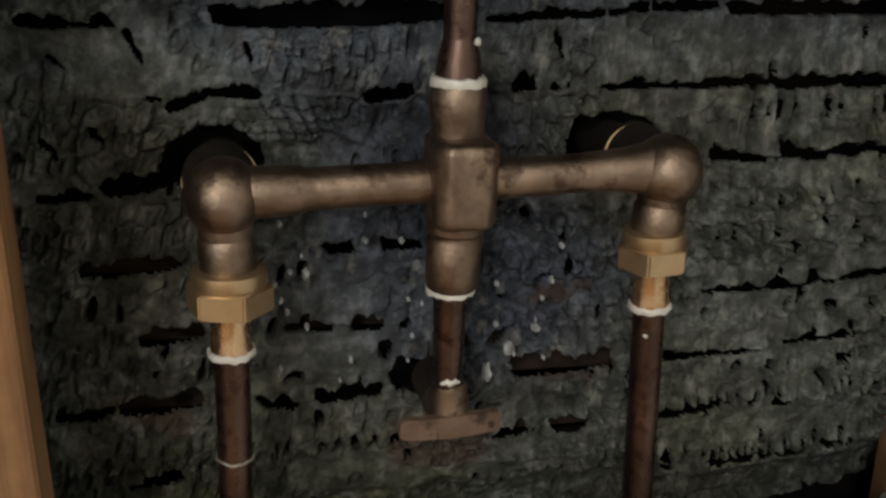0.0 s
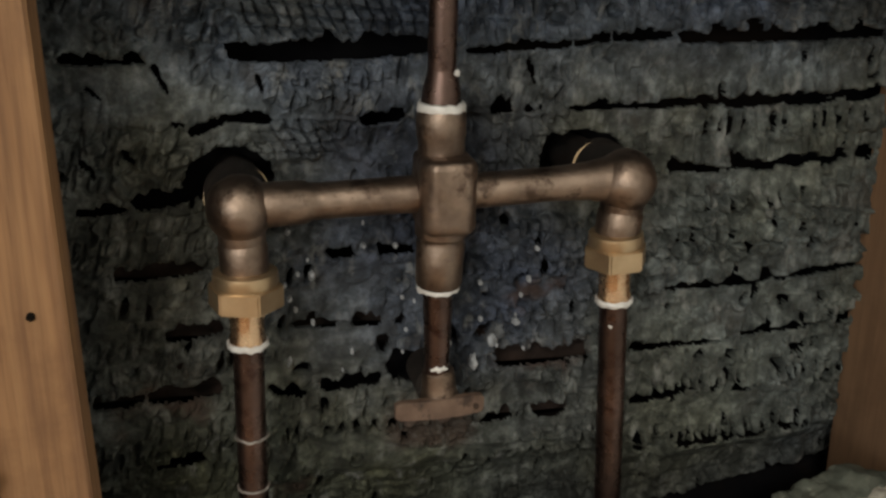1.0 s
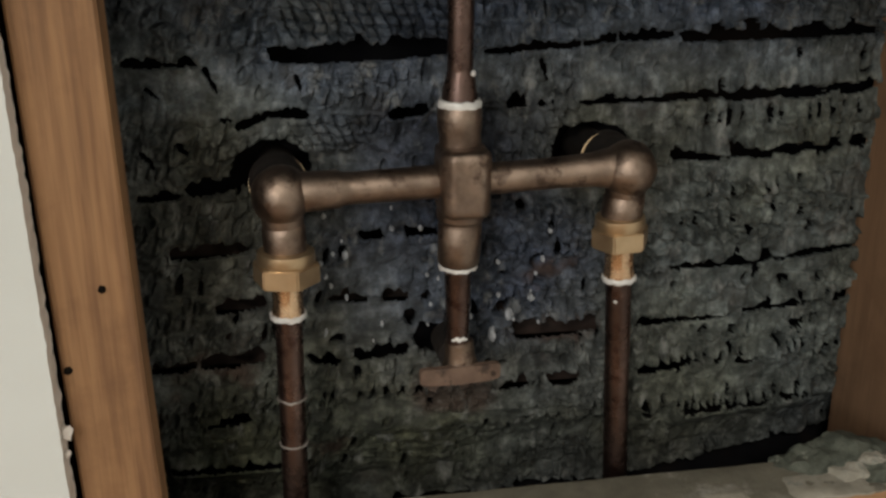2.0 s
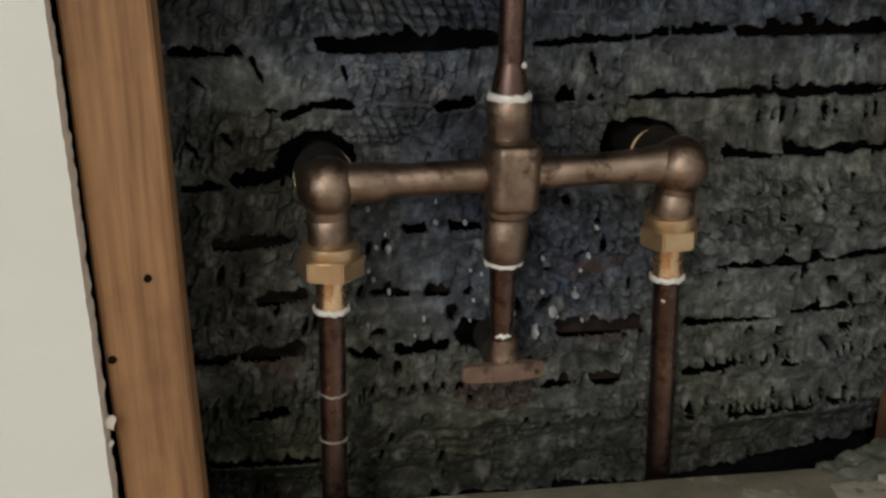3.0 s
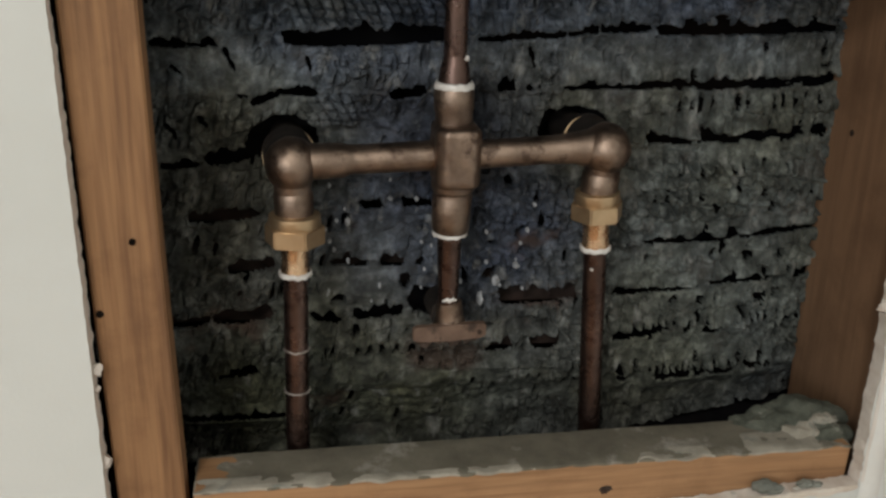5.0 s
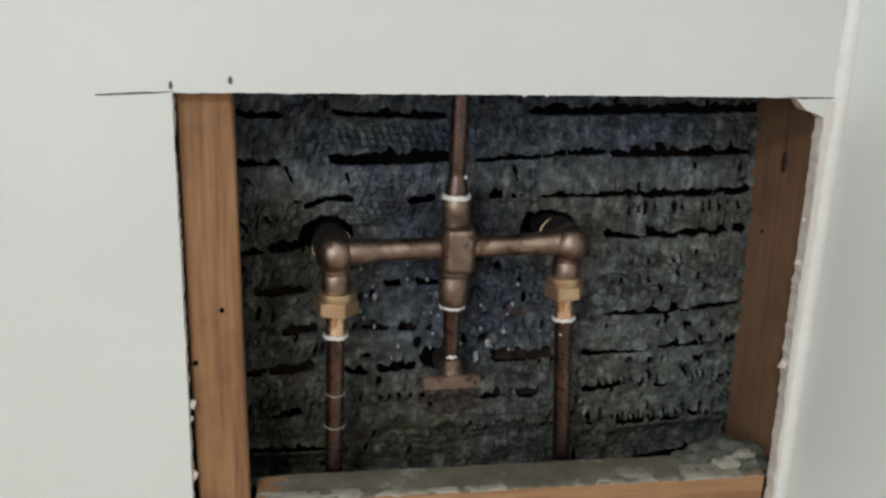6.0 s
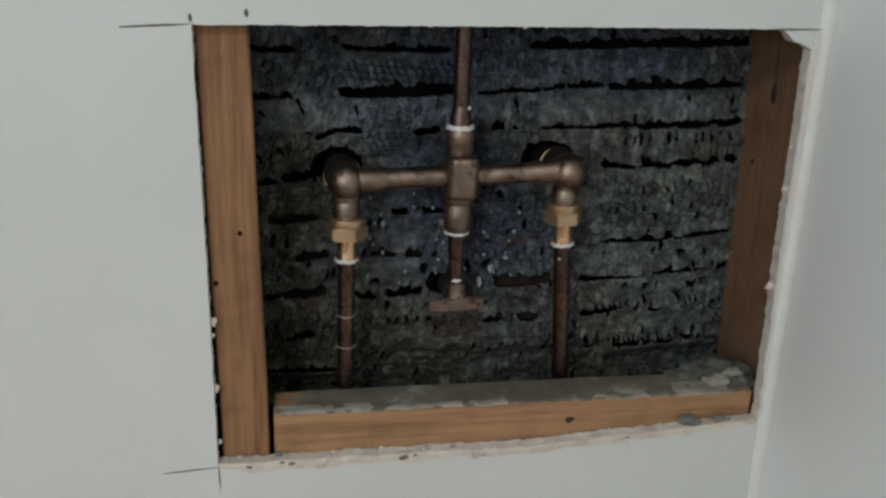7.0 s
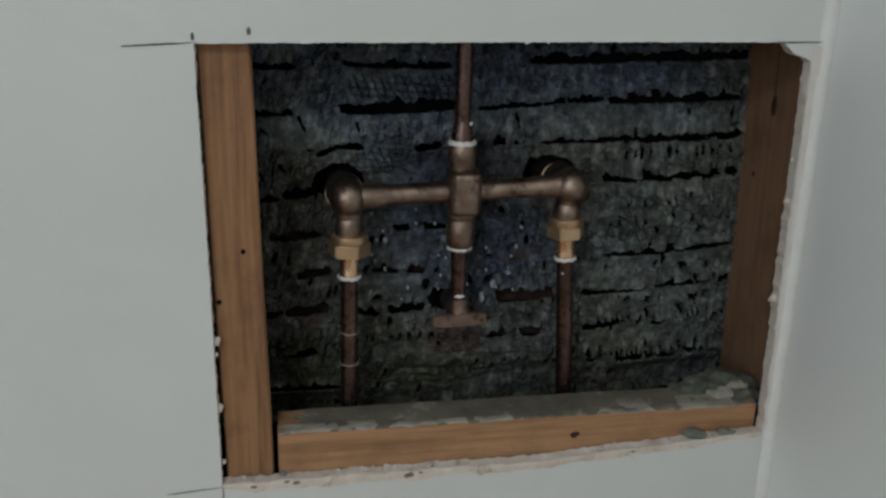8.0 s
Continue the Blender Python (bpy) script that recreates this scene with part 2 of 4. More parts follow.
def box(lo, hi, bevel=0.0, segments=2, bm=None):
    bm = bm or bmesh.new()
    made = bmesh.ops.create_cube(bm, size=1)["verts"]
    for v in made:
        v.co = Vector([lo[i] + (v.co[i] + 0.5) * (hi[i] - lo[i]) for i in range(3)])
    if bevel:
        edges = list({e for v in made for e in v.link_edges})
        bmesh.ops.bevel(bm, geom=edges, offset=bevel, segments=segments, affect="EDGES")
    return bm


def lathe(a, b, profile, sides=36, bm=None, wobble=0.0, seed=0):
    """A turned body on the line from a to b. Profile: (part of the way, radius)."""
    bm = bm or bmesh.new()
    a, b = Vector(a), Vector(b)
    way = (b - a).normalized()
    u = way.orthogonal().normalized()
    v = way.cross(u)
    rings = []
    for i, (s, r) in enumerate(profile):
        ring = []
        for k in range(sides):
            ang = 2 * math.pi * k / sides
            rr = r * (1 + wobble * noise.noise((math.cos(ang) * 2 + seed, math.sin(ang) * 2, s * 9 + seed)))
            shift = wobble * 2 * r * noise.noise((math.cos(ang) * 3 + seed * 3, math.sin(ang) * 3, 5.0))
            ring.append(bm.verts.new(a.lerp(b, s) + way * shift + (u * math.cos(ang) + v * math.sin(ang)) * rr))
        rings.append(ring)
    for p, q in zip(rings, rings[1:]):
        for k in range(sides):
            bm.faces.new((p[k], p[(k + 1) % sides], q[(k + 1) % sides], q[k]))
    bm.faces.new(rings[0][::-1])
    bm.faces.new(rings[-1])
    return bm


def tube_along(points, radius, sides=24, bm=None):
    """A round pipe through points; radius may be a function of the part of the way."""
    bm = bm or bmesh.new()
    pts = [Vector(p) for p in points]
    u = None
    rings = []
    for i, p in enumerate(pts):
        way = (pts[min(i + 1, len(pts) - 1)] - pts[max(i - 1, 0)]).normalized()
        u = way.orthogonal().normalized() if u is None else (u - way * u.dot(way)).normalized()
        v = way.cross(u)
        r = radius(i / (len(pts) - 1)) if callable(radius) else radius
        rings.append([bm.verts.new(p + (u * math.cos(2 * math.pi * k / sides) + v * math.sin(2 * math.pi * k / sides)) * r) for k in range(sides)])
    for p, q in zip(rings, rings[1:]):
        for k in range(sides):
            bm.faces.new((p[k], p[(k + 1) % sides], q[(k + 1) % sides], q[k]))
    bm.faces.new(rings[0][::-1])
    bm.faces.new(rings[-1])
    return bm


def ball(at, radius, squash=(1, 1, 1), lumps=0.0, seed=0, fine=3, bm=None):
    bm = bm or bmesh.new()
    made = bmesh.ops.create_icosphere(bm, subdivisions=fine, radius=1)["verts"]
    for v in made:
        d = v.co.copy()
        k = radius * (1 + lumps * noise.noise(d * 1.7 + Vector((seed * 3.1, seed, 0))) + 0.5 * lumps * noise.noise(d * 4.3 + Vector((0, seed * 2.3, 0))))
        v.co = Vector(at) + Vector((d.x * squash[0], d.y * squash[1], d.z * squash[2])) * k
    return bm


def nut(a, b, flats, turn=0.0, bevel=0.0007, bm=None):
    """A hexagon from a to b, flats apart."""
    bm = bm or bmesh.new()
    a, b = Vector(a), Vector(b)
    way = (b - a).normalized()
    u = Vector((1, 0, 0)) - way * way.x
    u.normalize()
    v = way.cross(u)
    R = flats / math.sqrt(3)
    rings = [[bm.verts.new(p + (u * math.cos(radians(turn + 60 * k)) + v * math.sin(radians(turn + 60 * k))) * R) for k in range(6)] for p in (a, b)]
    for k in range(6):
        bm.faces.new((rings[0][k], rings[0][(k + 1) % 6], rings[1][(k + 1) % 6], rings[1][k]))
    bm.faces.new(rings[0][::-1])
    bm.faces.new(rings[1])
    bmesh.ops.bevel(bm, geom=bm.edges[:], offset=bevel, segments=2, affect="EDGES")
    return bm


# ---- the room ----
FACE, STUD, COAT = 0.278, 0.290, 0.400     # drywall face, stud face, mean face of the render
CORNER = 0.388
TOP, LEFT = 1.0525, -0.1155


def opening_edge(s):
    """The hand-sawn outline of the opening, counter-clockwise from its lower left corner."""
    corners = [(-0.1145, 0.6805), (0.06, 0.6820), (0.15, 0.6815), (0.215, 0.6860), (0.30, 0.6915), (0.3780, 0.6960), (0.3765, 0.79), (0.3750, 0.88),
               (0.3755, 0.957), (0.3742, 1.0385), (0.358, 1.0445), (0.348, 1.0535), (0.12, 1.0527), (-0.1165, 1.0505), (-0.1150, 0.87)]
    lengths = [math.dist(corners[i], corners[(i + 1) % len(corners)]) for i in range(len(corners))]
    d = s * sum(lengths)
    for i, l in enumerate(lengths):
        if d <= l:
            p, q = corners[i], corners[(i + 1) % len(corners)]
            x, z = p[0] + (q[0] - p[0]) * d / l, p[1] + (q[1] - p[1]) * d / l
            break
        d -= l
    rough = 0.0010 if x < -0.1 or z > 1.04 else 0.0016 if x > 0.36 else 0.0028
    x += rough * (noise.noise((x * 70, z * 70, 1.0)) * 0.6 + noise.noise((x * 260, z * 260, 2.0)) * 0.5)
    z += rough * 0.8 * (noise.noise((x * 70, z * 70, 7.0)) * 0.6 + noise.noise((x * 260, z * 260, 9.0)) * 0.5)
    return x, z


LOWER_SHARE = 0.2895     # the lower edge's part of the whole outline


def front_wall():
    n = 900
    inner = [opening_edge(k / n) for k in range(n)]
    cx, cz = 0.13, 0.87
    lo, hi = (-2.6, 0.0), (CORNER, 2.4)
    outer = []
    for x, z in inner:
        dx, dz = x - cx, z - cz
        f = min(((hi[0] if dx > 0 else lo[0]) - cx) / dx if abs(dx) > 1e-9 else 9e9, ((hi[1] if dz > 0 else lo[1]) - cz) / dz if abs(dz) > 1e-9 else 9e9)
        outer.append((cx + dx * f, cz + dz * f))
    bm = bmesh.new()
    front, back, edge = [], [], []
    for k, (x, z) in enumerate(inner):
        ragged = 0.0012 * noise.noise((x * 150, z * 150, 4.0))
        chipped = 0.0042 * (1 if z < 0.70 else 0) * max(0.0, min(1.0, (x + 0.02) * 30, (0.33 - x) * 20)) * (0.75 + noise.noise((x * 45, 3, 3)))
        row = [bm.verts.new((x + (ox - x) * f, FACE - (0.0005 * noise.noise((x * 60, z * 60, f * 40)) if 0 < f < 1 else 0.0), z + (oz - z) * f - (chipped if f < 0.01 else 0)))
               for (ox, oz) in [outer[k]] for f in (0, 0.004, 0.02, 0.1, 1)]
        front.append(row)
        back.append([bm.verts.new((x + ragged, STUD, z + ragged)), bm.verts.new((outer[k][0], STUD, outer[k][1]))])
    for k in range(n):
        j = (k + 1) % n
        for i in range(4):
            bm.faces.new((front[k][i], front[j][i], front[j][i + 1], front[k][i + 1]))
        bm.faces.new((back[k][0], back[k][1], back[j][1], back[j][0]))
        bm.faces.new((front[k][0], back[k][0], back[j][0], front[j][0])).material_index = 1
    wall = part("wall_north", bm, PAINT)
    wall.data.materials.append(GYPSUM)
    return tagged(wall, "white painted drywall with a hand-sawn access opening", "wall", kind="structure")


WALL = front_wall()


def shell():
    """The rest of the room round the camera; all but wall_east unseen and assumed."""
    def slab(name, lo, hi, mat, label, category):
        return tagged(part(name, box(lo, hi), mat, smooth=False), label, category, kind="structure")
    slab("wall_east", (CORNER, -2.7, 0), (CORNER + 0.012, FACE + 0.011, 2.4), PAINT_LIT, "painted side wall meeting the drywall, made lighter and bluish for its light", "wall")
    slab("wall_west", (-2.72, -2.7, 0), (-2.6, 0.6, 2.4), PAINT, "white painted wall", "wall")
    slab("floor", (-2.72, -2.82, -0.1), (0.6, 0.6, 0), FLOOR, "brown wooden floor boards", "floor")
    slab("ceiling", (-2.72, -2.82, 2.4), (0.6, 0.6, 2.5), PAINT, "white painted ceiling", "ceiling")
    slab("wall_cavity", (-2.6, 0.470, 0), (0.6, 0.55, 2.4), MORTAR, "rough grey mortar wall closing the stud cavity", "wall")
    slab("wall_outer", (0.45, -2.7, 0), (0.6, 0.47, 2.4), PAINT, "plain wall closing the stud cavity", "wall")
    x0, x1, z0, z1 = -2.42, -1.02, 1.10, 2.30
    back = slab("wall_south", (-2.6, -2.82, 0), (x0, -2.7, 2.4), PAINT, "white painted wall with a window", "wall")
    for lo, hi in (((x1, -2.82, 0), (0.45, -2.7, 2.4)), ((x0, -2.82, 0), (x1, -2.7, z0)), ((x0, -2.82, z1), (x1, -2.7, 2.4))):
        part("wall_panel", box(lo, hi), PAINT, back, smooth=False)
    # assumed window, added round the daylight source
    win = tagged(new("window_1"), "assumed white framed window in the unseen wall behind the viewer", "window", kind="structure")
    for lo, hi in (((x0, -2.80, z0), (x0 + 0.05, -2.74, z1)), ((x1 - 0.05, -2.80, z0), (x1, -2.74, z1)), ((x0 + 0.05, -2.80, z0), (x1 - 0.05, -2.74, z0 + 0.05)), ((x0 + 0.05, -2.80, z1 - 0.05), (x1 - 0.05, -2.74, z1))):
        part("window_frame", box(lo, hi, 0.004), CAULK, win)
    pane = part("pane", box((x0 + 0.05, -2.772, z0 + 0.05), (x1 - 0.05, -2.768, z1 - 0.05)), GLASS, win, smooth=False)
    pane.visible_shadow = False


shell()


def ceiling_lamp():
    # unseen fixture, added above the assumed ceiling source
    lamp = thing("ceiling_lamp", "assumed round white flush ceiling lamp, out of view", "lamp", at=(-0.75, -1.80, 2.4))
    part("base", lathe((0, 0, 0), (0, 0, -0.03), [(0, 0.24), (0.8, 0.24), (1, 0.23)], 48), CAULK, lamp)
    part("diffuser", lathe((0, 0, -0.03), (0, 0, -0.075), [(0, 0.225), (0.5, 0.21), (0.85, 0.15), (1, 0.05)], 48), CAULK, lamp, "opal diffuser")


ceiling_lamp()


def corner_trim():
    """A hand-run bead of filler in the corner, and the peeled strip of paper beside the saw cut."""
    bm = bmesh.new()
    rows = []
    for k in range(240):
        z = 0.005 + 0.01 * k
        r = 0.0085 + 0.0015 * noise.noise((0, z * 22, 3))
        rows.append([bm.verts.new((CORNER - r + r * math.sin(a), FACE - r + r * math.cos(a) - 0.0003, z)) for a in [math.pi / 2 * i / 8 for i in range(9)]])
    for p, q in zip(rows, rows[1:]):
        for i in range(8):
            bm.faces.new((p[i], p[i + 1], q[i + 1], q[i]))
    bead = part("trim_corner", bm, CAULK)
    tagged(bead, "rounded white filler run down the wall corner", "filler bead", kind="structure")
    bm = bmesh.new()
    rows = []
    for k in range(181):
        s = k / 180
        z = 0.699 + s * 0.352
        x0 = 0.3790 - 0.004 * s + 0.0006 * noise.noise((z * 120, 4, 4))
        x1 = 0.3815 + 0.0010 * noise.noise((z * 45, 8, 1)) + (0.0025 if s > 0.93 else 0)
        rows.append([bm.verts.new((x0, FACE - 0.0001, z)), bm.verts.new((x0, FACE - 0.0007, z)), bm.verts.new((x1 - 0.0004, FACE - 0.0009, z)), bm.verts.new((x1, FACE - 0.0001, z))])
    for p, q in zip(rows, rows[1:]):
        for i in range(3):
            bm.faces.new((p[i], p[i + 1], q[i + 1], q[i]))
    part("torn_paper_strip", bm, PAPER, WALL, "peeled pinkish paper along the cut")


def lower_tear():
    """The broken lower lip of the cut: peeled cream paper with an uneven foot."""
    bm = bmesh.new()
    rows = []
    for k in range(260):
        f = k / 259
        x, z = opening_edge(f * LOWER_SHARE)
        foot = 0.0085 + 0.0030 * noise.noise((x * 28, 4, 1)) + 0.0022 * noise.noise((x * 95, 2, 6)) - 0.0025 * f
        foot *= min(1.0, 0.3 + 12 * min(f, 1 - f))
        y0 = FACE - 0.0005
        rows.append([bm.verts.new((x, FACE + 0.0004, z + 0.0004)), bm.verts.new((x, y0 - 0.0006 + 0.0004 * noise.noise((x * 130, 1, 1)), z - 0.0008)), bm.verts.new((x, y0 - 0.0004, z - foot * 0.6)), bm.verts.new((x, y0 - 0.0002, z - foot)), bm.verts.new((x, FACE + 0.0004, z - foot - 0.0003))])
    for p, q in zip(rows, rows[1:]):
        for i in range(4):
            bm.faces.new((p[i], p[i + 1], q[i + 1], q[i]))
    part("torn_paper_strip", bm, LIP, WALL, "peeled cream paper and crumbling gypsum along the lower cut")


corner_trim()
lower_tear()

# ---- framing ----
def board(name, lo, hi, mat, lean, label, category):
    """A sawn timber: eased edges, slightly wavy faces; lean: shift in x from its foot to its head per metre, about z 0.87."""
    bm = bmesh.new()
    size = [hi[i] - lo[i] for i in range(3)]
    long = max(range(3), key=lambda i: size[i])
    cuts = max(2, int(size[long] / 0.02))
    box(lo, hi, 0.0014, 1, bm)
    axis = Vector([1 if i == long else 0 for i in range(3)])
    for k in range(1, cuts):
        at = Vector(lo) + axis * size[long] * k / cuts
        bmesh.ops.bisect_plane(bm, geom=bm.verts[:] + bm.edges[:] + bm.faces[:], plane_co=at, plane_no=axis)
    for v in bm.verts:
        v.co += Vector((noise.noise(v.co * 9), noise.noise(v.co * 9 + Vector((5, 0, 0))), noise.noise(v.co * 9 + Vector((0, 7, 0))))) * 0.0007
        v.co.x += lean * (v.co.z - 0.87)
    return tagged(part(name, bm, mat), label, category)


stud = board("wall_stud", (-0.1135, STUD + 0.0012, 0.0), (-0.0738, 0.314, 2.4), WOOD_UP, -0.0125, "orange-brown softwood stud with nail holes", "stud")
board("wall_stud", (0.3890, STUD + 0.0012, 0.0), (0.432, 0.406, 2.4), WOOD_DARK, -0.032, "dark orange-brown softwood corner stud with knots", "stud")
block = board("wall_block", (-0.0670, STUD + 0.0005, 0.6775), (0.3765, 0.3285, 0.7205), WOOD_ALONG, 0.0, "softwood cross block with mortar on its top", "timber block")


def spot(name, at, way, r, deep, mat, parent, label=""):
    at, way = Vector(at), Vector(way)
    return part(name, lathe(at + way * 0.0004, at - way * deep, [(0, r * 0.6), (0.02, r), (1, r * 0.9)], 14, wobble=0.18, seed=at.z * 50), mat, parent, label)


# black plugs, standing in for the shade in the nail holes
spot("nail_hole", (-0.0885, STUD, 0.8855), (0, -1, 0), 0.0019, 0.004, HOLE_BLACK, stud, "dark nail hole")
spot("nail_hole", (-0.1095, STUD, 0.8430), (0, -1, 0), 0.0021, 0.004, HOLE_BLACK, stud, "dark nail hole")
corner_stud = bpy.data.objects["wall_stud.001"]
part("knot", ball((0.3846, 0.345, 0.990), 0.0044, (0.26, 1.05, 2.1), 0.25, 3, 3), IRON, corner_stud, "dark oval knot")
part("check", tube_along([(0.3848 - 0.032 * (z - 0.99), 0.3455 + 0.0006 * math.sin(z * 300), z) for z in [0.992 + 0.004 * k for k in range(16)]], lambda f: 0.0006 - 0.0004 * f, 8), IRON, corner_stud, "thin dark drying check")
spot("knot", (0.3870, 0.372, 0.921), (-1, 0, 0), 0.0022, 0.004, IRON, corner_stud, "small dark knot")
part("knot", ball((0.2000, STUD + 0.0003, 0.6995), 0.0033, (1.15, 0.22, 0.85), 0.6, 6, 3), IRON, block, "dark knot")

# mortar spilt on the cross block
def smear(name, x0, x1, y0, y1, z, thick, mat, seed, parent=None, label="", broken=0.9):
    """A thin crust with an uneven outline, thickest in its middle."""
    bm = bmesh.new()
    nx, ny = max(8, int((x1 - x0) / 0.003)), max(6, int((y1 - y0) / 0.003))
    grid = []
    for i in range(nx + 1):
        row = []
        for j in range(ny + 1):
            s, t = i / nx, j / ny
            x = x0 + (x1 - x0) * s + 0.002 * noise.noise((i * 0.4, j * 0.4, seed))
            y = y0 + (y1 - y0) * t + (0.0035 * noise.noise((i * 0.22, seed, 3)) if j == 0 else 0)
            edge = min(1, 9 * min(s + 0.02, 1.02 - s)) * min(1, 6 * min(t + 0.10, 1.12 - t))
            h = thick * (1.7 * edge - 0.75 + broken * noise.noise((x * 42, y * 75, seed)) + 0.55 * broken * noise.noise((x * 150, y * 150, seed)))
            row.append(bm.verts.new((x, y, z + max(h, -0.0014))))
        grid.append(row)
    for i in range(nx):
        for j in range(ny):
            bm.faces.new((grid[i][j], grid[i + 1][j], grid[i + 1][j + 1], grid[i][j + 1]))
    rim = bmesh.ops.extrude_face_region(bm, geom=bm.faces[:])["geom"]
    for v in rim:
        if isinstance(v, bmesh.types.BMVert):
            v.co.z = z - 0.0016
    return part(name, bm, mat, parent, label)


smear("mortar_crust", -0.0665, 0.3760, 0.2900, 0.3300, 0.7207, 0.0010, CRUST, 3, block, "thin grey-green mortar smear on the top", 0.5)
smear("mortar_crust", -0.0665, 0.0250, 0.2892, 0.3020, 0.7210, 0.0012, PALE_CRUST, 14, block, "pale smear along the front edge", 1.3)
smear("mortar_crust", 0.0300, 0.1500, 0.2892, 0.2955, 0.7209, 0.0009, PALE_CRUST, 24, block, "pale smear along the front edge", 1.5)
smear("mortar_crust", 0.2200, 0.2750, 0.2893, 0.3030, 0.7208, 0.0011, PALE_CRUST, 8, block, "pale mortar crust", 1.9)
smear("mortar_crust", 0.2980, 0.3580, 0.2890, 0.3120, 0.7210, 0.0014, PALE_CRUST, 15, block, "pale mortar crust", 1.05)


def lump(at, r, squash, mat, seed, parent=None, name="mortar_lump", label=""):
    return part(name, ball(at, r, squash, 0.30, seed, 4), mat, parent, label)


heap = thing("mortar_heap", "lumpy grey mortar heap on the end of the block", "mortar", at=(0.352, 0.318, 0.722))
for k, (dx, dy, dz, r) in enumerate(((0.002, 0.009, 0.000, 0.020), (-0.020, 0.006, -0.004, 0.017), (0.017, -0.009, -0.005, 0.014), (-0.004, -0.006, -0.006, 0.015), (-0.036, 0.009, -0.006, 0.012), (0.019, 0.006, 0.000, 0.015))):
    lump((dx, dy, dz), r, (1.15, 0.9, 0.78), DARK_MORTAR if k != 3 else PALE_CRUST, k + 1, heap)
lump((0.013, -0.004, 0.007), 0.0075, (1.4, 0.9, 0.45), PALE_CRUST, 12, heap, "mortar_lump", "pale dried mortar")
clods = thing("mortar_clods", "grey mortar clods caught under the block edge", "mortar", at=(0.325, 0.283, 0.694))
for k, (dx, dz, r) in enumerate(((-0.014, 0.003, 0.0058), (-0.006, 0.000, 0.0050), (0.018, 0.0015, 0.0048), (0.025, 0.0005, 0.0036))):
    lump((dx, 0.001, dz), r, (1.5, 0.8, 0.75), MORTAR, 20 + k, clods)


# ---- plumbing ----
AXIS = 0.347        # depth of the pipework
VALVE = thing("tub_valve", "aged brown brass two-handle tub valve body", "valve", at=(0.100, AXIS, 0.917))
BASE = VALVE.location.copy()


def on_valve(*p):
    return Vector(p) - BASE


def ring(name, at, way, r, high, parent, seed, label="grey-white solder ring", mat=None):
    """A lumpy band of solder round a pipe; at is its middle."""
    a, b = Vector(at) - Vector(way) * high / 2, Vector(at) + Vector(way) * high / 2
    return part(name, lathe(a, b, [(0, r * 0.86), (0.1, r * 0.97), (0.35, r), (0.7, r * 0.99), (0.92, r * 0.95), (1, r * 0.8)], 40, wobble=0.05, seed=seed), mat or SOLDER, parent, label)


def soft_step(v):
    v = max(0.0, min(1.0, (v - 0.55) / 0.45))
    return v * v * (3 - 2 * v)


def cross_body():
    c = on_valve(0.1005, AXIS, 0.918)
    bm = ball(c, 0.0180, (0.95, 0.95, 1.2), 0.03, 2, 4)
    part("cross_core", bm, BRASS, VALVE)
    half, r = Vector((0.0142, 0.0180, 0.0192)), 0.0046
    mid = c + Vector((0, -0.0035, 0))
    face = bmesh.new()
    bmesh.ops.create_cube(face, size=2)
    bmesh.ops.subdivide_edges(face, edges=face.edges[:], cuts=15, use_grid_fill=True)
    for v in face.verts:
        p = Vector([v.co[i] * half[i] for i in range(3)])
        core = Vector([max(-half[i] + r, min(half[i] - r, p[i])) for i in range(3)])
        p = core + (p - core).normalized() * r if (p - core).length > 1e-9 else p
        if p.y < 0:
            p.x *= 1 - 0.24 * soft_step(abs(p.y) / half.y)
        v.co = mid + p + Vector((noise.noise(p * 120), noise.noise(p * 120 + Vector((3, 0, 0))), noise.noise(p * 120 + Vector((0, 3, 0))))) * 0.0005
    part("cross_boss", face, BRASS, VALVE, "squared brass boss with rounded corners")
    up = [(0, 0.0120), (0.55, 0.0118), (0.62, 0.0126), (0.95, 0.0126), (1, 0.0120)]
    part("upper_socket", lathe(on_valve(0.1000, AXIS + 0.002, 0.926), on_valve(0.0995, AXIS + 0.004, 0.9575), up, wobble=0.015), BRASS, VALVE)
    down = [(0, 0.0140), (0.24, 0.0136), (0.28, 0.0122), (0.33, 0.0121), (0.36, 0.0128), (0.95, 0.0123), (1, 0.0115)]
    part("lower_socket", lathe(on_valve(0.1005, AXIS + 0.002, 0.903), on_valve(0.0998, AXIS + 0.004, 0.8655), down, wobble=0.015), BRASS, VALVE)
    ring("solder_ring", on_valve(0.0995, AXIS + 0.004, 0.9595), (0, 0, 1), 0.0124, 0.0050, VALVE, 1)
    ring("solder_ring", on_valve(0.0998, AXIS + 0.005, 0.8640), (0, 0, 1), 0.0116, 0.0045, VALVE, 2)


cross_body()


def arm(x0, z0, x1, z1, radii):
    a, b = on_valve(x0, AXIS, z0), on_valve(x1, AXIS, z1)
    part("arm", lathe(a, b, radii, 40, wobble=0.02, seed=x0 * 90), BRASS, VALVE)


arm(0.088, 0.9165, 0.006, 0.9135, [(0, 0.0096), (0.60, 0.0092), (0.66, 0.0094), (0.70, 0.0108), (0.92, 0.0112), (1, 0.0112)])
arm(0.110, 0.9165, 0.194, 0.9205, [(0, 0.0092), (0.55, 0.0090), (0.8, 0.0100), (1, 0.0130)])


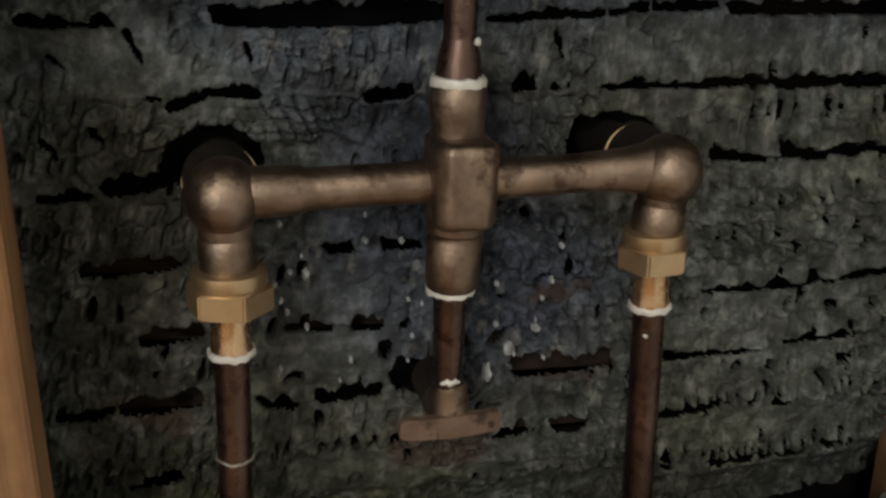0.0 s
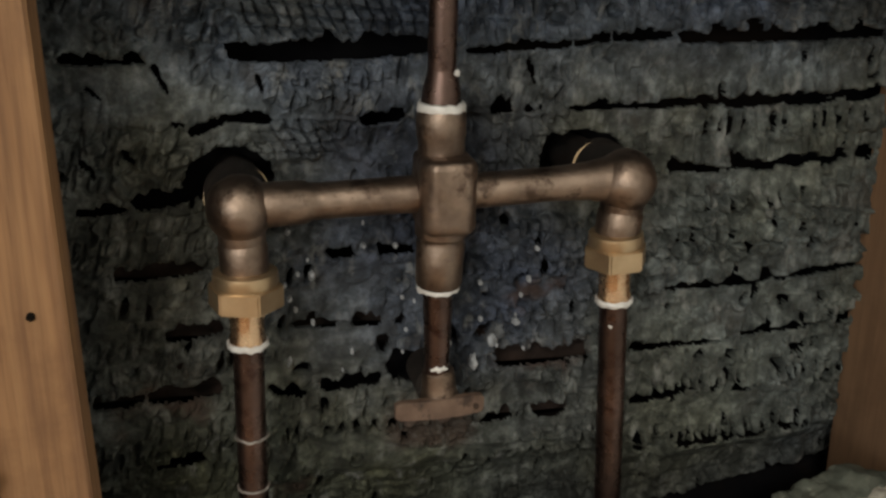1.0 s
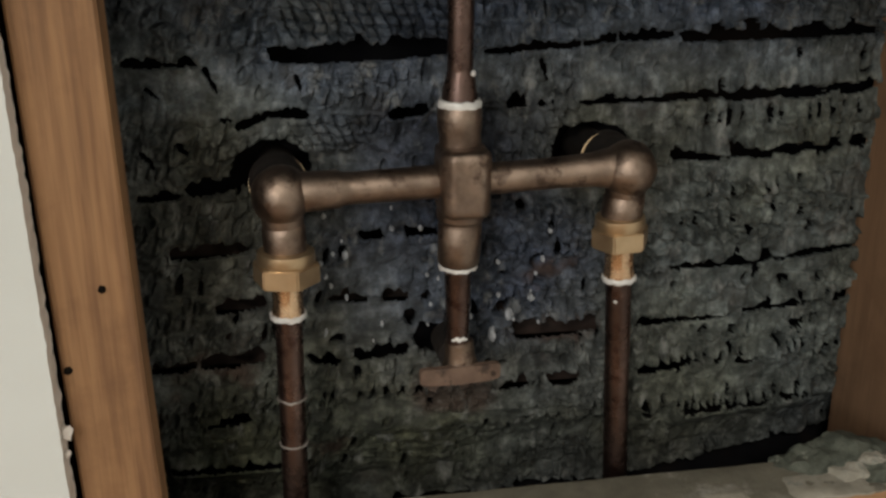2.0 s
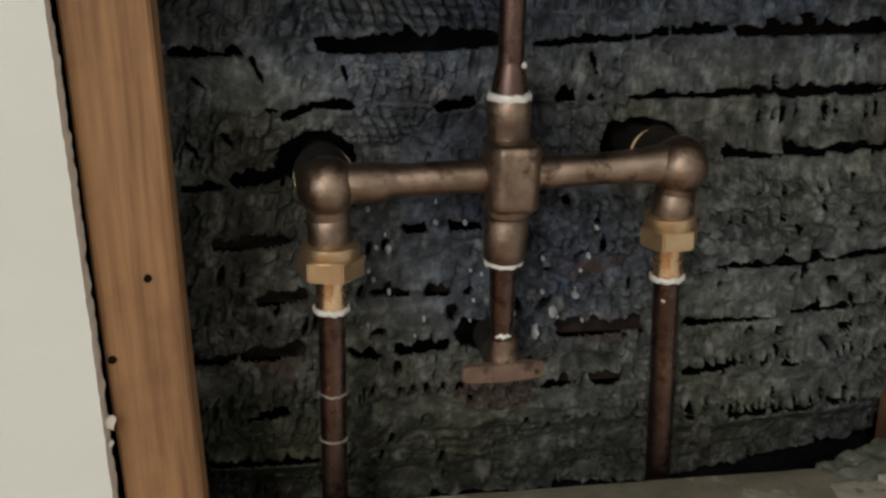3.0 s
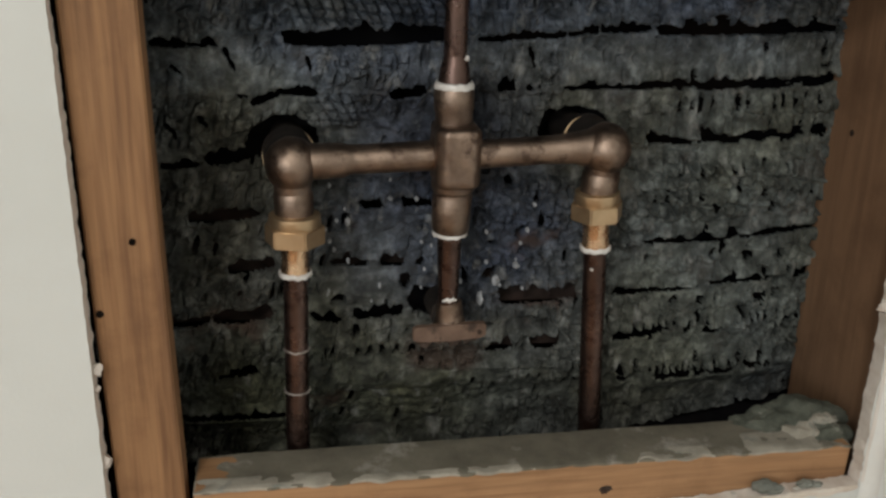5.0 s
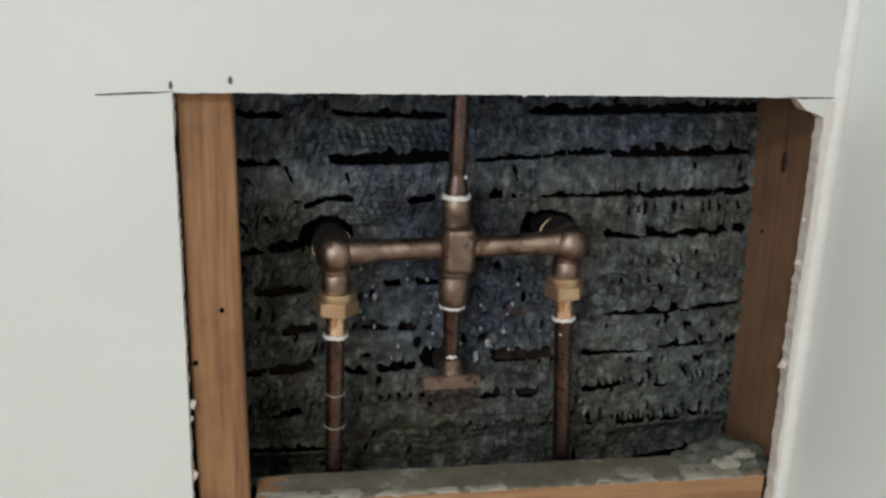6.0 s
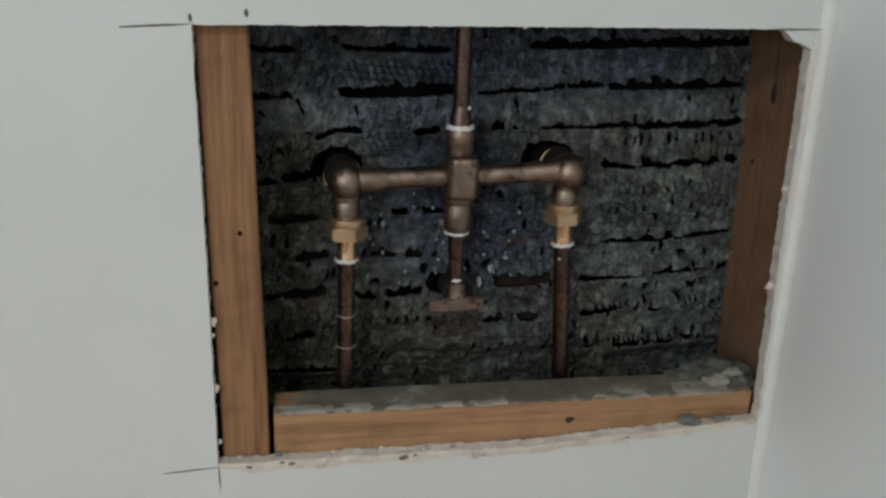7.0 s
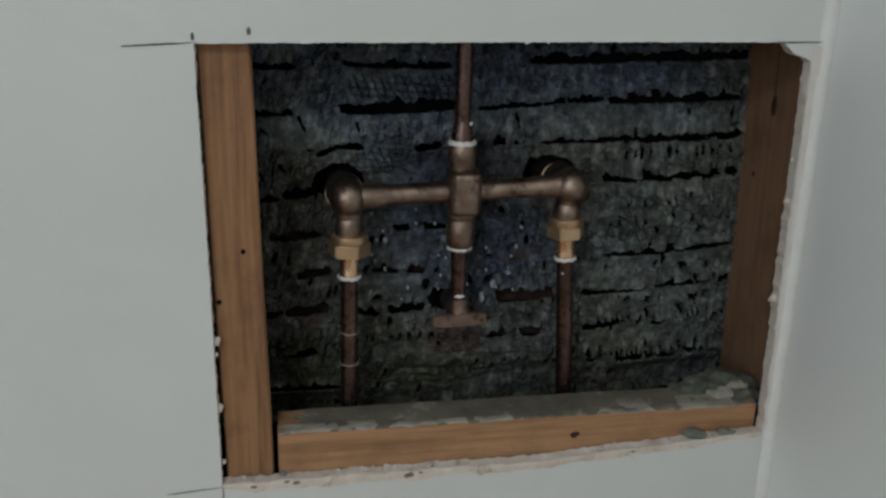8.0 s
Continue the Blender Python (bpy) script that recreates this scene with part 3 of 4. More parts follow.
def elbow(x, z, foot_x, foot_z, rim):
    """A round-backed elbow: ball, socket downwards, and the stem housing that runs into the wall behind."""
    part("elbow", ball(on_valve(x, AXIS, z), 0.0167, (0.98, 1.05, 1.02), 0.035, x * 20, 4), BRASS, VALVE, "round-backed brass elbow")
    part("elbow_socket", lathe(on_valve(x, AXIS, z - 0.006), on_valve(foot_x, AXIS, foot_z), [(0, 0.0118), (0.36, 0.0116), (0.40, 0.0113), (0.46, 0.0122), (0.90, 0.0121), (1, 0.0116)], 40, wobble=0.012, seed=x * 31), BRASS, VALVE)
    # housing coloured near black for the deep shade it sits in
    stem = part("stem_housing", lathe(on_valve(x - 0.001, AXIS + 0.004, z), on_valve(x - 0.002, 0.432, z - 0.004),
                [(0, 0.0150), (0.28, 0.0155), (0.30, 0.0166), (0.40, 0.0168), (0.42, 0.0125), (1, 0.0120)], 48), SHADED_BRASS, VALVE, "stem housing running into the wall, coloured near black for shade")
    part("stem_rim", lathe(on_valve(x + rim, AXIS + 0.0287, z - 0.0019), on_valve(x + rim, AXIS + 0.0293, z - 0.0020), [(0, 0.0165), (0.3, 0.0171), (0.7, 0.0171), (1, 0.0165)], 48), BRASS_NEW, stem, "thin worn brass rim")


elbow(-0.0005, 0.9125, 0.0005, 0.8785, -0.0010)
elbow(0.1985, 0.9190, 0.1965, 0.8885, -0.0024)

# riser to the shower, and the drop to the spout
part("riser_pipe", tube_along([on_valve(0.0995, AXIS + 0.004, 0.955), on_valve(0.0998, AXIS + 0.004, 1.05), on_valve(0.101, AXIS + 0.004, 1.5), on_valve(0.101, AXIS + 0.004, 2.1)], 0.0072), COPPER, VALVE, "tarnished copper riser pipe")
part("riser_flare", lathe(on_valve(0.0995, AXIS + 0.004, 0.960), on_valve(0.0997, AXIS + 0.004, 0.9775), [(0, 0.0104), (0.5, 0.0094), (1, 0.0073)], 32), COPPER, VALVE)
lump(on_valve(0.1055, AXIS - 0.0032, 0.977), 0.0014, (1, 1, 1.2), SOLDER, 5, VALVE, "solder_drip", "pale solder drip")
drop = part("spout_pipe", tube_along([on_valve(0.0998, AXIS + 0.005, 0.866), on_valve(0.1005, AXIS + 0.007, 0.80)], lambda f: 0.0082 - 0.0017 * f), COPPER, VALVE, "tarnished copper spout pipe")
lump(on_valve(0.1002, AXIS + 0.0012, 0.8172), 0.0036, (1.25, 0.6, 0.75), SOLDER, 4, VALVE, "solder_patch", "grey-white solder patch")


def drop_ear():
    """The elbow at the spout's foot: short bell, dark back outlet, and a wide fixing plate with a screw hole at each end."""
    c = on_valve(0.1022, AXIS + 0.007, 0.804)
    ear = part("drop_ear_elbow", lathe(c + Vector((-0.001, 0, 0.0105)), c + Vector((0.0004, 0.001, -0.0085)), [(0, 0.0072), (0.06, 0.0086), (0.25, 0.0089), (0.62, 0.0094), (0.85, 0.0106), (1, 0.0112)], 36, wobble=0.02), BRASS, VALVE, "brown brass drop-ear elbow")
    pts = [c + Vector((-0.0015, 0.004 + 0.03 * f, -0.002 - 0.002 * f)) for f in [k / 8 for k in range(9)]]
    # outlet coloured near black for the shade behind the bell
    part("outlet", tube_along(pts, 0.0112), SHADED_BRASS, ear, "outlet running into the wall, coloured near black for shade")
    bm = bmesh.new()
    rows = []
    for k in range(41):
        f = k / 20 - 1
        x = c.x - 0.0006 + 0.0250 * f
        taper = math.sqrt(max(0.0, 1 - max(0.0, (abs(f) - 0.84) / 0.19) ** 2))
        bow = 0.0016 * (1 - f * f) + 0.0008 * f + 0.0003 * noise.noise((f * 6, 2, 2))
        high = 0.0118 * (0.35 + 0.65 * taper) * (1 - 0.10 * abs(f))
        rows.append([(x, c.y - 0.0105 + 0.0045 * f * f, c.z - 0.0112 + bow + d * high) for d in (0.5, -0.5)])
    grid = [[bm.verts.new(Vector((x, y + dy, z))) for (x, y, z) in r for dy in (0, 0.0055)] for r in rows]
    for p, q in zip(grid, grid[1:]):
        for i, j in ((0, 1), (1, 3), (3, 2), (2, 0)):
            bm.faces.new((p[i], p[j], q[j], q[i]))
    for g in (grid[0], grid[-1]):
        bm.faces.new((g[0], g[1], g[3], g[2]))
    bmesh.ops.bevel(bm, geom=bm.edges[:], offset=0.0005, segments=1, affect="EDGES")
    part("ear_plate", bm, EAR, ear, "curved brown fixing plate")
    for dx in (0.0190,):
        # dark plug, standing in for the shade in the screw hole
        spot("screw_hole", c + Vector((dx, -0.0078, -0.0106)), (0, -1, 0), 0.0020, 0.003, IRON, ear, "dark screw hole")
    for k, (dx, deep, r) in enumerate(((-0.016, 0.004, 0.0042), (-0.006, 0.006, 0.0036), (0.004, 0.005, 0.0044), (0.014, 0.006, 0.0036), (-0.020, 0.007, 0.0030), (0.019, 0.008, 0.0032))):
        lump(c + Vector((dx, deep, -0.0195)), r, (1.0, 1.0, 1.5), STAINED_MORTAR, 60 + k, ear, "mortar_blob", "rust-stained mortar squeezed out under the plate")


drop_ear()


def supply_pipe(x, top, foot_x, foot_y, turn, scale, bands, label):
    """Flanged union nut, bright adapter, solder ring and a long tarnished copper pipe with joint bands."""
    pipe = thing("supply_pipe", label, "pipe", "supply pipes under the valve", at=(foot_x, foot_y, 0))
    base = pipe.location.copy()
    head = Vector((x, AXIS, top))
    way = (Vector((foot_x, foot_y, 0.70)) - head).normalized()

    def at(d):
        return head + way * d - base
    union = part("union_nut", nut(at(0.0060), at(0.0180), 0.0335 * scale, turn, 0.0009), BRASS_NEW, pipe, "bright brass hexagon union nut")
    part("nut_collar", lathe(at(-0.0015), at(0.0068), [(0, 0.0130 * scale), (0.12, 0.0160 * scale), (0.75, 0.0166 * scale), (1, 0.0156 * scale)], 40), BRASS_NEW, union)
    part("adapter", lathe(at(0.0175), at(0.0375), [(0, 0.0098), (0.1, 0.0088), (0.75, 0.0086), (0.9, 0.0094), (1, 0.0094)], 36), ADAPTER, pipe, "shiny copper adapter")
    ring("solder_ring", at(0.0385), way, 0.0106, 0.0038, pipe, x * 40 + 3)
    part("pipe", tube_along([at(0.036), at(0.10), at(0.18), at(0.26), Vector((0, 0, 0.002))], 0.0079), COPPER, pipe, "tarnished copper pipe")
    for d, r, h in bands:
        ring("joint_band", at(d), way, r, h, pipe, d * 300, "thin grey solder band", SOLDER_DULL)
    return pipe


supply_pipe(0.0005, 0.8795, -0.0015, AXIS - 0.003, 12, 1.0, ((0.0915, 0.0088, 0.0016), (0.1215, 0.0087, 0.0014)), "tarnished copper supply pipe with large brass union nut")
right = supply_pipe(0.1960, 0.8900, 0.2065, AXIS + 0.002, 0, 0.91, (), "tarnished copper supply pipe with small brass union nut")
lump((0.1955 - right.location.x, -0.0075, 0.838), 0.0016, (1, 0.6, 1), SOLDER, 31, right, "solder_drip", "pale solder drip")
lump((0.2005 - right.location.x, -0.0078, 0.806), 0.0015, (1.3, 0.5, 0.8), SOLDER, 32, right, "solder_drip", "pale solder drip")

# ---- marks and crumbs on the drywall ----
def stroke(name, x0, z0, x1, z1, wide, mat, label):
    """A thin groove or pencil stroke on the wall face, tapering to its ends."""
    bm = bmesh.new()
    a, b = Vector((x0, FACE - 0.0008, z0)), Vector((x1, FACE - 0.0008, z1))
    side = (b - a).cross(Vector((0, 1, 0))).normalized()
    rows = []
    for k in range(17):
        s = k / 16
        w = wide * (0.25 + 0.75 * math.sin(math.pi * min(1, s * 1.05 + 0.05)) ** 0.5) * (1 + 0.3 * noise.noise((s * 9, x0 * 40, z0 * 40)))
        p = a.lerp(b, s) + side * 0.0004 * noise.noise((s * 6, x0 * 30, 2))
        rows.append([bm.verts.new(p + side * w / 2), bm.verts.new(p - side * w / 2)])
    for p, q in zip(rows, rows[1:]):
        bm.faces.new((p[0], p[1], q[1], q[0]))
    return part(name, bm, mat, WALL, label)


stroke("saw_line", -0.167, 1.0485, -0.114, 1.0515, 0.0013, PENCIL, "thin saw cut past the corner")
stroke("saw_line", 0.340, 1.0535, 0.384, 1.0538, 0.0013, PENCIL, "thin saw cut past the corner")
stroke("saw_line", -0.160, 0.6755, -0.112, 0.6790, 0.0011, PENCIL, "thin saw cut past the corner")
stroke("saw_line", -0.1140, 0.681, -0.1135, 0.655, 0.0009, PENCIL, "thin saw cut past the corner")
stroke("pencil_mark", -0.0765, 1.0570, -0.0765, 1.0630, 0.0030, PENCIL, "short dark marker tick")
stroke("pencil_mark", -0.1168, 1.0530, -0.1170, 1.0590, 0.0024, PENCIL, "short dark marker tick")


def crumbs():
    random.seed(4)
    for x, y, z, r in ((-0.1135, 0.283, 0.752, 0.0034), (-0.1130, 0.284, 0.812, 0.0030), (-0.1140, 0.283, 0.800, 0.0018), (-0.1125, 0.284, 0.700, 0.0020),
                       (0.3748, 0.285, 0.828, 0.0032), (0.3725, 0.286, 0.8265, 0.0020), (0.3745, 0.285, 0.918, 0.0018), (0.3740, 0.285, 0.955, 0.0016)):
        part("gypsum_crumb", ball((x, y, z), r, (1.0, 1.0, 1.2), 0.6, z * 77, 2), GYPSUM, WALL)
    for k in range(24):
        x = -0.10 + 0.46 * random.random()
        z = 0.6835 + max(0, (x - 0.15) * 0.062)
        part("gypsum_crumb", ball((x, FACE + 0.003 + 0.008 * random.random(), z + 0.0005), 0.0009 + 0.0018 * random.random() ** 2, (1.5, 1.0, 0.6), 0.6, k, 2), random.choice((GYPSUM, GYPSUM, LIME, MORTAR)), WALL)


crumbs()
for k, (x, z, r) in enumerate(((0.046, 0.6785, 0.0032), (0.056, 0.6800, 0.0014), (-0.052, 0.6785, 0.0022), (-0.060, 0.6800, 0.0016), (-0.088, 0.6775, 0.0020), (0.252, 0.6860, 0.0013))):
    part("dirt_spot", ball((x, FACE - 0.0010, z), r, (1.5, 0.25, 0.75), 0.5, k + 70, 3), DIRT, WALL, "dark green-grey dirt spot")
random.seed(17)
for k, x in enumerate((-0.058, -0.047, -0.026, -0.008, 0.014, 0.061, 0.135, 0.152)):
    part("paper_fray", ball((x, FACE + 0.003, 1.0522), 0.0009 + 0.0008 * random.random(), (1.5, 0.5, 0.9), 0.7, k + 40, 2), PAPER, WALL)

# ---- the render coat at the back of the cavity ----
TABLE = np.random.RandomState(11).rand(8192)


def hashed(i, j, seed):
    return TABLE[(i.astype(np.int64) * 374761 + j.astype(np.int64) * 668265 + seed * 2147) % 8192]


def value(x, z, seed):
    i, j = np.floor(x), np.floor(z)
    fx, fz = x - i, z - j
    fx, fz = fx * fx * (3 - 2 * fx), fz * fz * (3 - 2 * fz)
    low = hashed(i, j, seed) * (1 - fx) + hashed(i + 1, j, seed) * fx
    high = hashed(i, j + 1, seed) * (1 - fx) + hashed(i + 1, j + 1, seed) * fx
    return low * (1 - fz) + high * fz


def layered(x, z, seed, octaves=4):
    total, scale = 0.0, 1.0
    for k in range(octaves):
        total = total + scale * (value(x * 2 ** k, z * 2 ** k, seed + k) - 0.5)
        scale *= 0.55
    return total


def keys(x, z, seed):
    """Cells of squeezed-through mortar: each one's own number, and how near its edge is."""
    i0, j0 = np.floor(x), np.floor(z)
    first, second, who = np.full(x.shape, 9.0), np.full(x.shape, 9.0), np.zeros(x.shape)
    for di in (-1, 0, 1):
        for dj in (-1, 0, 1):
            i, j = i0 + di, j0 + dj
            px, pz = i + 0.5 + 0.75 * (hashed(i, j, seed) - 0.5), j + 0.5 + 0.75 * (hashed(i, j, seed + 1) - 0.5)
            d = np.maximum(abs(x - px), abs(z - pz)) * 0.6 + 0.4 * np.hypot(x - px, z - pz)
            near = d < first
            second = np.where(near, first, np.minimum(second, d))
            who = np.where(near, hashed(i, j, seed + 2), who)
            first = np.where(near, d, first)
    return who, second - first


def soft(a, b, v):
    s = np.clip((v - a) / (b - a), 0, 1)
    return s * s * (3 - 2 * s)


def render_coat():
    step = 0.00066
    xs, zs = np.arange(-0.135, 0.4395, step), np.arange(0.60, 1.18, step)
    X, Z = np.meshgrid(xs, zs)
    H = 0.010 * layered(X / 0.09, Z / 0.07, 3) + 0.0028 * layered(X / 0.025, Z / 0.02, 9)
    # courses 37 mm high, each one thickest above its foot
    course = ((Z - 0.7225 - 0.010 * (X - 0.15) - 0.004 * layered(X / 0.12, Z / 0.3, 41)) / 0.0376) % 1.0
    H += 0.0062 * (np.exp(-course / 0.30) - 0.45) * soft(0.0, 0.24, course) * soft(1.0, 0.86, course) * soft(-0.25, 0.25, layered(X / 0.05, Z / 0.08, 405, 2))
    # squeezed-out mortar: rounded leaning lumps of two sizes with narrow folds between, and calm trowelled patches
    lean = X - 0.25 * (Z - 0.9) * soft(0.18, 0.0, X)
    wob = 0.0022 * layered(X / 0.012, Z / 0.012, 17)
    calm = np.exp(-(((X + 0.036) / 0.050) ** 2 + ((Z - 0.957) / 0.020) ** 2) ** 2)
    calm = np.maximum(calm, soft(0.16, 0.22, X) * np.exp(-((Z - 0.968) / 0.011) ** 4))
    calm = np.maximum(calm, 0.8 * np.exp(-(((X - 0.055) / 0.028) ** 2 + ((Z - 0.848) / 0.013) ** 2) ** 2))
    rough = soft(-0.34, 0.05, layered(X / 0.055, Z / 0.022, 23)) * (1 - 0.85 * calm) * (0.45 + 0.55 * soft(0.715, 0.755, Z)) * (1 - 0.45 * soft(0.21, 0.25, X) * soft(0.83, 0.79, Z))
    who, edge = keys((lean + 1.4 * wob) / 0.0098, (Z + 1.2 * wob) / 0.0112, 5)
    who2, edge2 = keys((lean + wob + 0.003) / 0.0052, (Z + wob) / 0.0060, 7)
    dome = 0.0056 * (0.25 + who) * soft(0.0, 0.30, edge) + 0.0028 * who2 * soft(0.0, 0.34, edge2)
    i, j = np.floor((lean + 0.5 * wob) / 0.0072), np.floor((Z - 0.7225 - 0.010 * (X - 0.15)) / 0.0125)
    u, v = (lean + 0.5 * wob) / 0.0072 - i, (Z - 0.7225 - 0.010 * (X - 0.15)) / 0.0125 - j
    notch = soft(0.16, 0.05, np.abs(u - 0.3 - 0.4 * hashed(i, j, 311)) + 0.03 * layered(X / 0.004, Z / 0.004, 313, 2)) * soft(0.30 + 0.25 * hashed(i, j, 315), 0.16, np.abs(v - 0.5)) * (hashed(i, j, 317) > 0.54)
    relief = rough * (dome + 0.0042 * layered(lean / 0.016, Z / 0.022, 43, 2) - 0.0048 * notch)
    H += relief
    # scales of mortar where the fine wire mesh shows
    across = np.abs(((X + 0.45 * (Z - 1.0) + 0.0026 * layered(X / 0.012, Z / 0.008, 15)) / 0.0072) % 1.0 - 0.5) * 2
    along = np.abs(((Z + 0.06 * X + 0.0024 * layered(X / 0.009, Z / 0.012, 16)) / 0.0061) % 1.0 - 0.5) * 2

    def window(x0, x1, z0, z1):
        return soft(-0.005, 0.006, X - x0 + 2 * wob) * soft(-0.005, 0.006, x1 - X + 2 * wob) * soft(-0.002, 0.003, Z - z0 + wob) * soft(-0.002, 0.003, z1 - Z + wob)

    mesh = np.maximum(window(0.004, 0.104, 0.988, 1.013), np.maximum(0.6 * window(0.004, 0.054, 0.923, 0.943), 0.45 * window(0.018, 0.062, 0.957, 0.972)))
    H += mesh * (0.0018 - 0.0070 * soft(0.66, 0.95, across) - 0.0058 * soft(0.66, 0.95, along) - 0.9 * relief)
    # the lowest courses lie further back
    H -= 0.024 * soft(0.738, 0.690, Z)
    # hollows beside the upper socket
    for x, z, rx, rz, low in ((0.083, 0.935, 0.015, 0.013, 0.016), (0.121, 0.938, 0.014, 0.010, 0.010), (0.050, 0.916, 0.035, 0.008, 0.008)):
        H -= low * np.exp(-(((X + 2 * wob - x) / rx) ** 2 + ((Z + 2 * wob - z) / rz) ** 2) ** 2)
    # pits
    who3, edge3 = keys(X / 0.012, Z / 0.012, 27)
    pit = (who3 > 0.86) * soft(0.15, 0.45, edge3) * soft(-0.1, 0.2, layered(X / 0.06, Z / 0.05, 33))
    H -= 0.011 * pit
    H += 0.0011 * layered(X / 0.0045, Z / 0.0045, 51, 3)
    deep = np.zeros(X.shape)
    drips = 0.0062 * layered(X / 0.0062, Z / 0.05, 331, 3)
    # open pits
    closed = 1 - soft(0.900, 0.915, Z) * soft(0.27, 0.20, X)
    deep = np.maximum(deep, closed * soft(0.5, 0.8, pit * (who3 > 0.93)))
    # short upright slits between the squeezed-out lumps
    for size_x, size_z, seed, share in ((0.0105, 0.0185, 111, 0.66), (0.0082, 0.0140, 131, 0.84)):
        u, v = (lean + 0.8 * wob) / size_x, (Z - 0.7225 + 0.5 * wob) / size_z
        i, j = np.floor(u), np.floor(v)
        cu, cv = i + 0.5 + 0.5 * (hashed(i, j, seed) - 0.5), j + 0.5 + 0.5 * (hashed(i, j, seed + 1) - 0.5)
        wide, tall = 0.0014 + 0.0009 * hashed(i, j, seed + 2), 0.0028 + 0.0052 * hashed(i, j, seed + 3)
        d = np.hypot(np.abs(u - cu) * size_x / wide, np.abs(v - cv) * size_z / tall) + 0.6 * layered(X / 0.004, Z / 0.004, seed + 4, 2)
        chosen = (hashed(i, j, seed + 5) > share) * soft(-0.10, 0.06, layered(X / 0.045, Z / 0.030, seed + 6, 2) + 0.55 * (X - 0.12))
        deep = np.maximum(deep, closed * chosen * soft(1.15, 0.75, d) * np.where(hashed(i, j, seed + 8) > 0.50, 1.0, 0.25))
        H = H + chosen * 0.0022 * np.exp(-np.clip(d - 1.2, 0, 9) * 0.9) - chosen * 0.0065 * soft(1.7, 0.7, d)
    frayed = 0.0026 * layered(X / 0.0055, Z / 0.0045, 321, 3)
    hung = layered(lean / 0.0066, Z / 0.020, 331, 2)
    ragged = 0.0010 * layered(X / 0.005, Z / 0.2, 71, 2)

    def gap(x0, z0, x1, z1, high, broken):
        """A slot under a course: straight below, ragged with hanging drips above; broken: how much of it is bridged."""
        nonlocal deep, H
        high = max(high * (0.68 if x0 < 0.1 and z0 < 0.93 else 0.85), 0.0024) + (0.0010 if z0 < 0.81 and x0 < 0.2 else 0)
        s = (X - x0) / (x1 - x0)
        mid = z0 + (z1 - z0) * s
        warp = X + 1.3 * wob + 0.25 * (Z - mid)
        ends = soft(-0.0022, 0.0022, warp - x0) * soft(-0.0022, 0.0022, x1 - warp)
        if broken:
            ends = ends * soft(broken - 0.12, broken + 0.12, 0.5 + 1.25 * layered(warp / 0.008, Z / 0.03 + z0 * 77, 81, 2) + 0.32)
        lens = 0.50 + 0.50 * np.sqrt(np.clip(4 * s * (1 - s), 0, 1))
        lower, upper = mid - high * 0.80 * lens - 0.0003 + ragged, mid + (high * 0.80 + np.clip(drips, -high * 0.55, high * 0.9)) * lens + 0.0003
        slot = ends * soft(-0.0008, 0.0008, Z - lower + 0.35 * frayed) * soft(-0.0008, 0.0008, upper - Z + 0.7 * frayed)
        deep = np.maximum(deep, slot)
        near = soft(-0.006, 0.004, X - x0) * soft(-0.006, 0.004, x1 - X)
        folds = near * soft(0.0, 0.002, Z - mid) * np.exp(-np.clip(Z - upper, 0, 1) / 0.008)
        level = 0.8 * near * np.exp(-((Z - mid) / 0.015) ** 2)
        H = H * (1 - level) + 0.0085 * folds * hung + near * 0.0020 * np.exp(-np.abs(Z - upper - 0.002) / 0.006)

    gap(-0.004, 0.980, 0.107, 0.984, 0.0083, 0)
    gap(0.125, 0.980, 0.196, 0.985, 0.0025, .3)
    gap(0.195, 0.987, 0.244, 0.989, 0.0041, .2)
    gap(0.248, 0.987, 0.379, 0.990, 0.0051, .1)
    gap(-0.086, 0.977, -0.063, 0.977, 0.0038, .2)
    gap(-0.062, 0.976, -0.037, 0.978, 0.0016, .6)
    gap(0.135, 0.949, 0.168, 0.950, 0.0054, .5)
    gap(0.185, 0.949, 0.252, 0.949, 0.0025, .2)
    gap(0.281, 0.948, 0.317, 0.950, 0.0032, .1)
    gap(0.320, 0.949, 0.353, 0.950, 0.0029, .2)
    gap(0.361, 0.950, 0.386, 0.955, 0.0044, .1)
    gap(0.066, 0.944, 0.091, 0.946, 0.0063, .4)
    gap(-0.025, 0.938, -0.006, 0.945, 0.0025, .1)
    gap(-0.006, 0.946, 0.019, 0.945, 0.0029, .1)
    gap(0.247, 0.913, 0.282, 0.910, 0.0044, 0)
    gap(0.290, 0.913, 0.296, 0.914, 0.0063, 0)
    gap(0.303, 0.910, 0.318, 0.910, 0.0016, .2)
    gap(0.326, 0.912, 0.338, 0.912, 0.0038, .2)
    gap(0.354, 0.912, 0.363, 0.915, 0.0044, .2)
    gap(0.373, 0.916, 0.384, 0.919, 0.0051, .1)
    gap(-0.086, 0.897, -0.059, 0.899, 0.0038, .5)
    gap(-0.055, 0.901, -0.024, 0.906, 0.0083, 0)
    gap(-0.069, 0.861, -0.022, 0.864, 0.0070, 0)
    gap(-0.046, 0.822, -0.014, 0.829, 0.0076, .3)
    gap(-0.086, 0.785, -0.060, 0.788, 0.0057, .2)
    gap(-0.058, 0.787, -0.016, 0.790, 0.0076, 0)
    gap(-0.056, 0.742, -0.028, 0.744, 0.0044, .2)
    gap(0.011, 0.787, 0.033, 0.782, 0.0048, .1)
    gap(0.026, 0.827, 0.089, 0.824, 0.0057, .65)
    gap(0.041, 0.785, 0.085, 0.788, 0.0051, .6)
    gap(0.255, 0.834, 0.319, 0.835, 0.0022, .1)
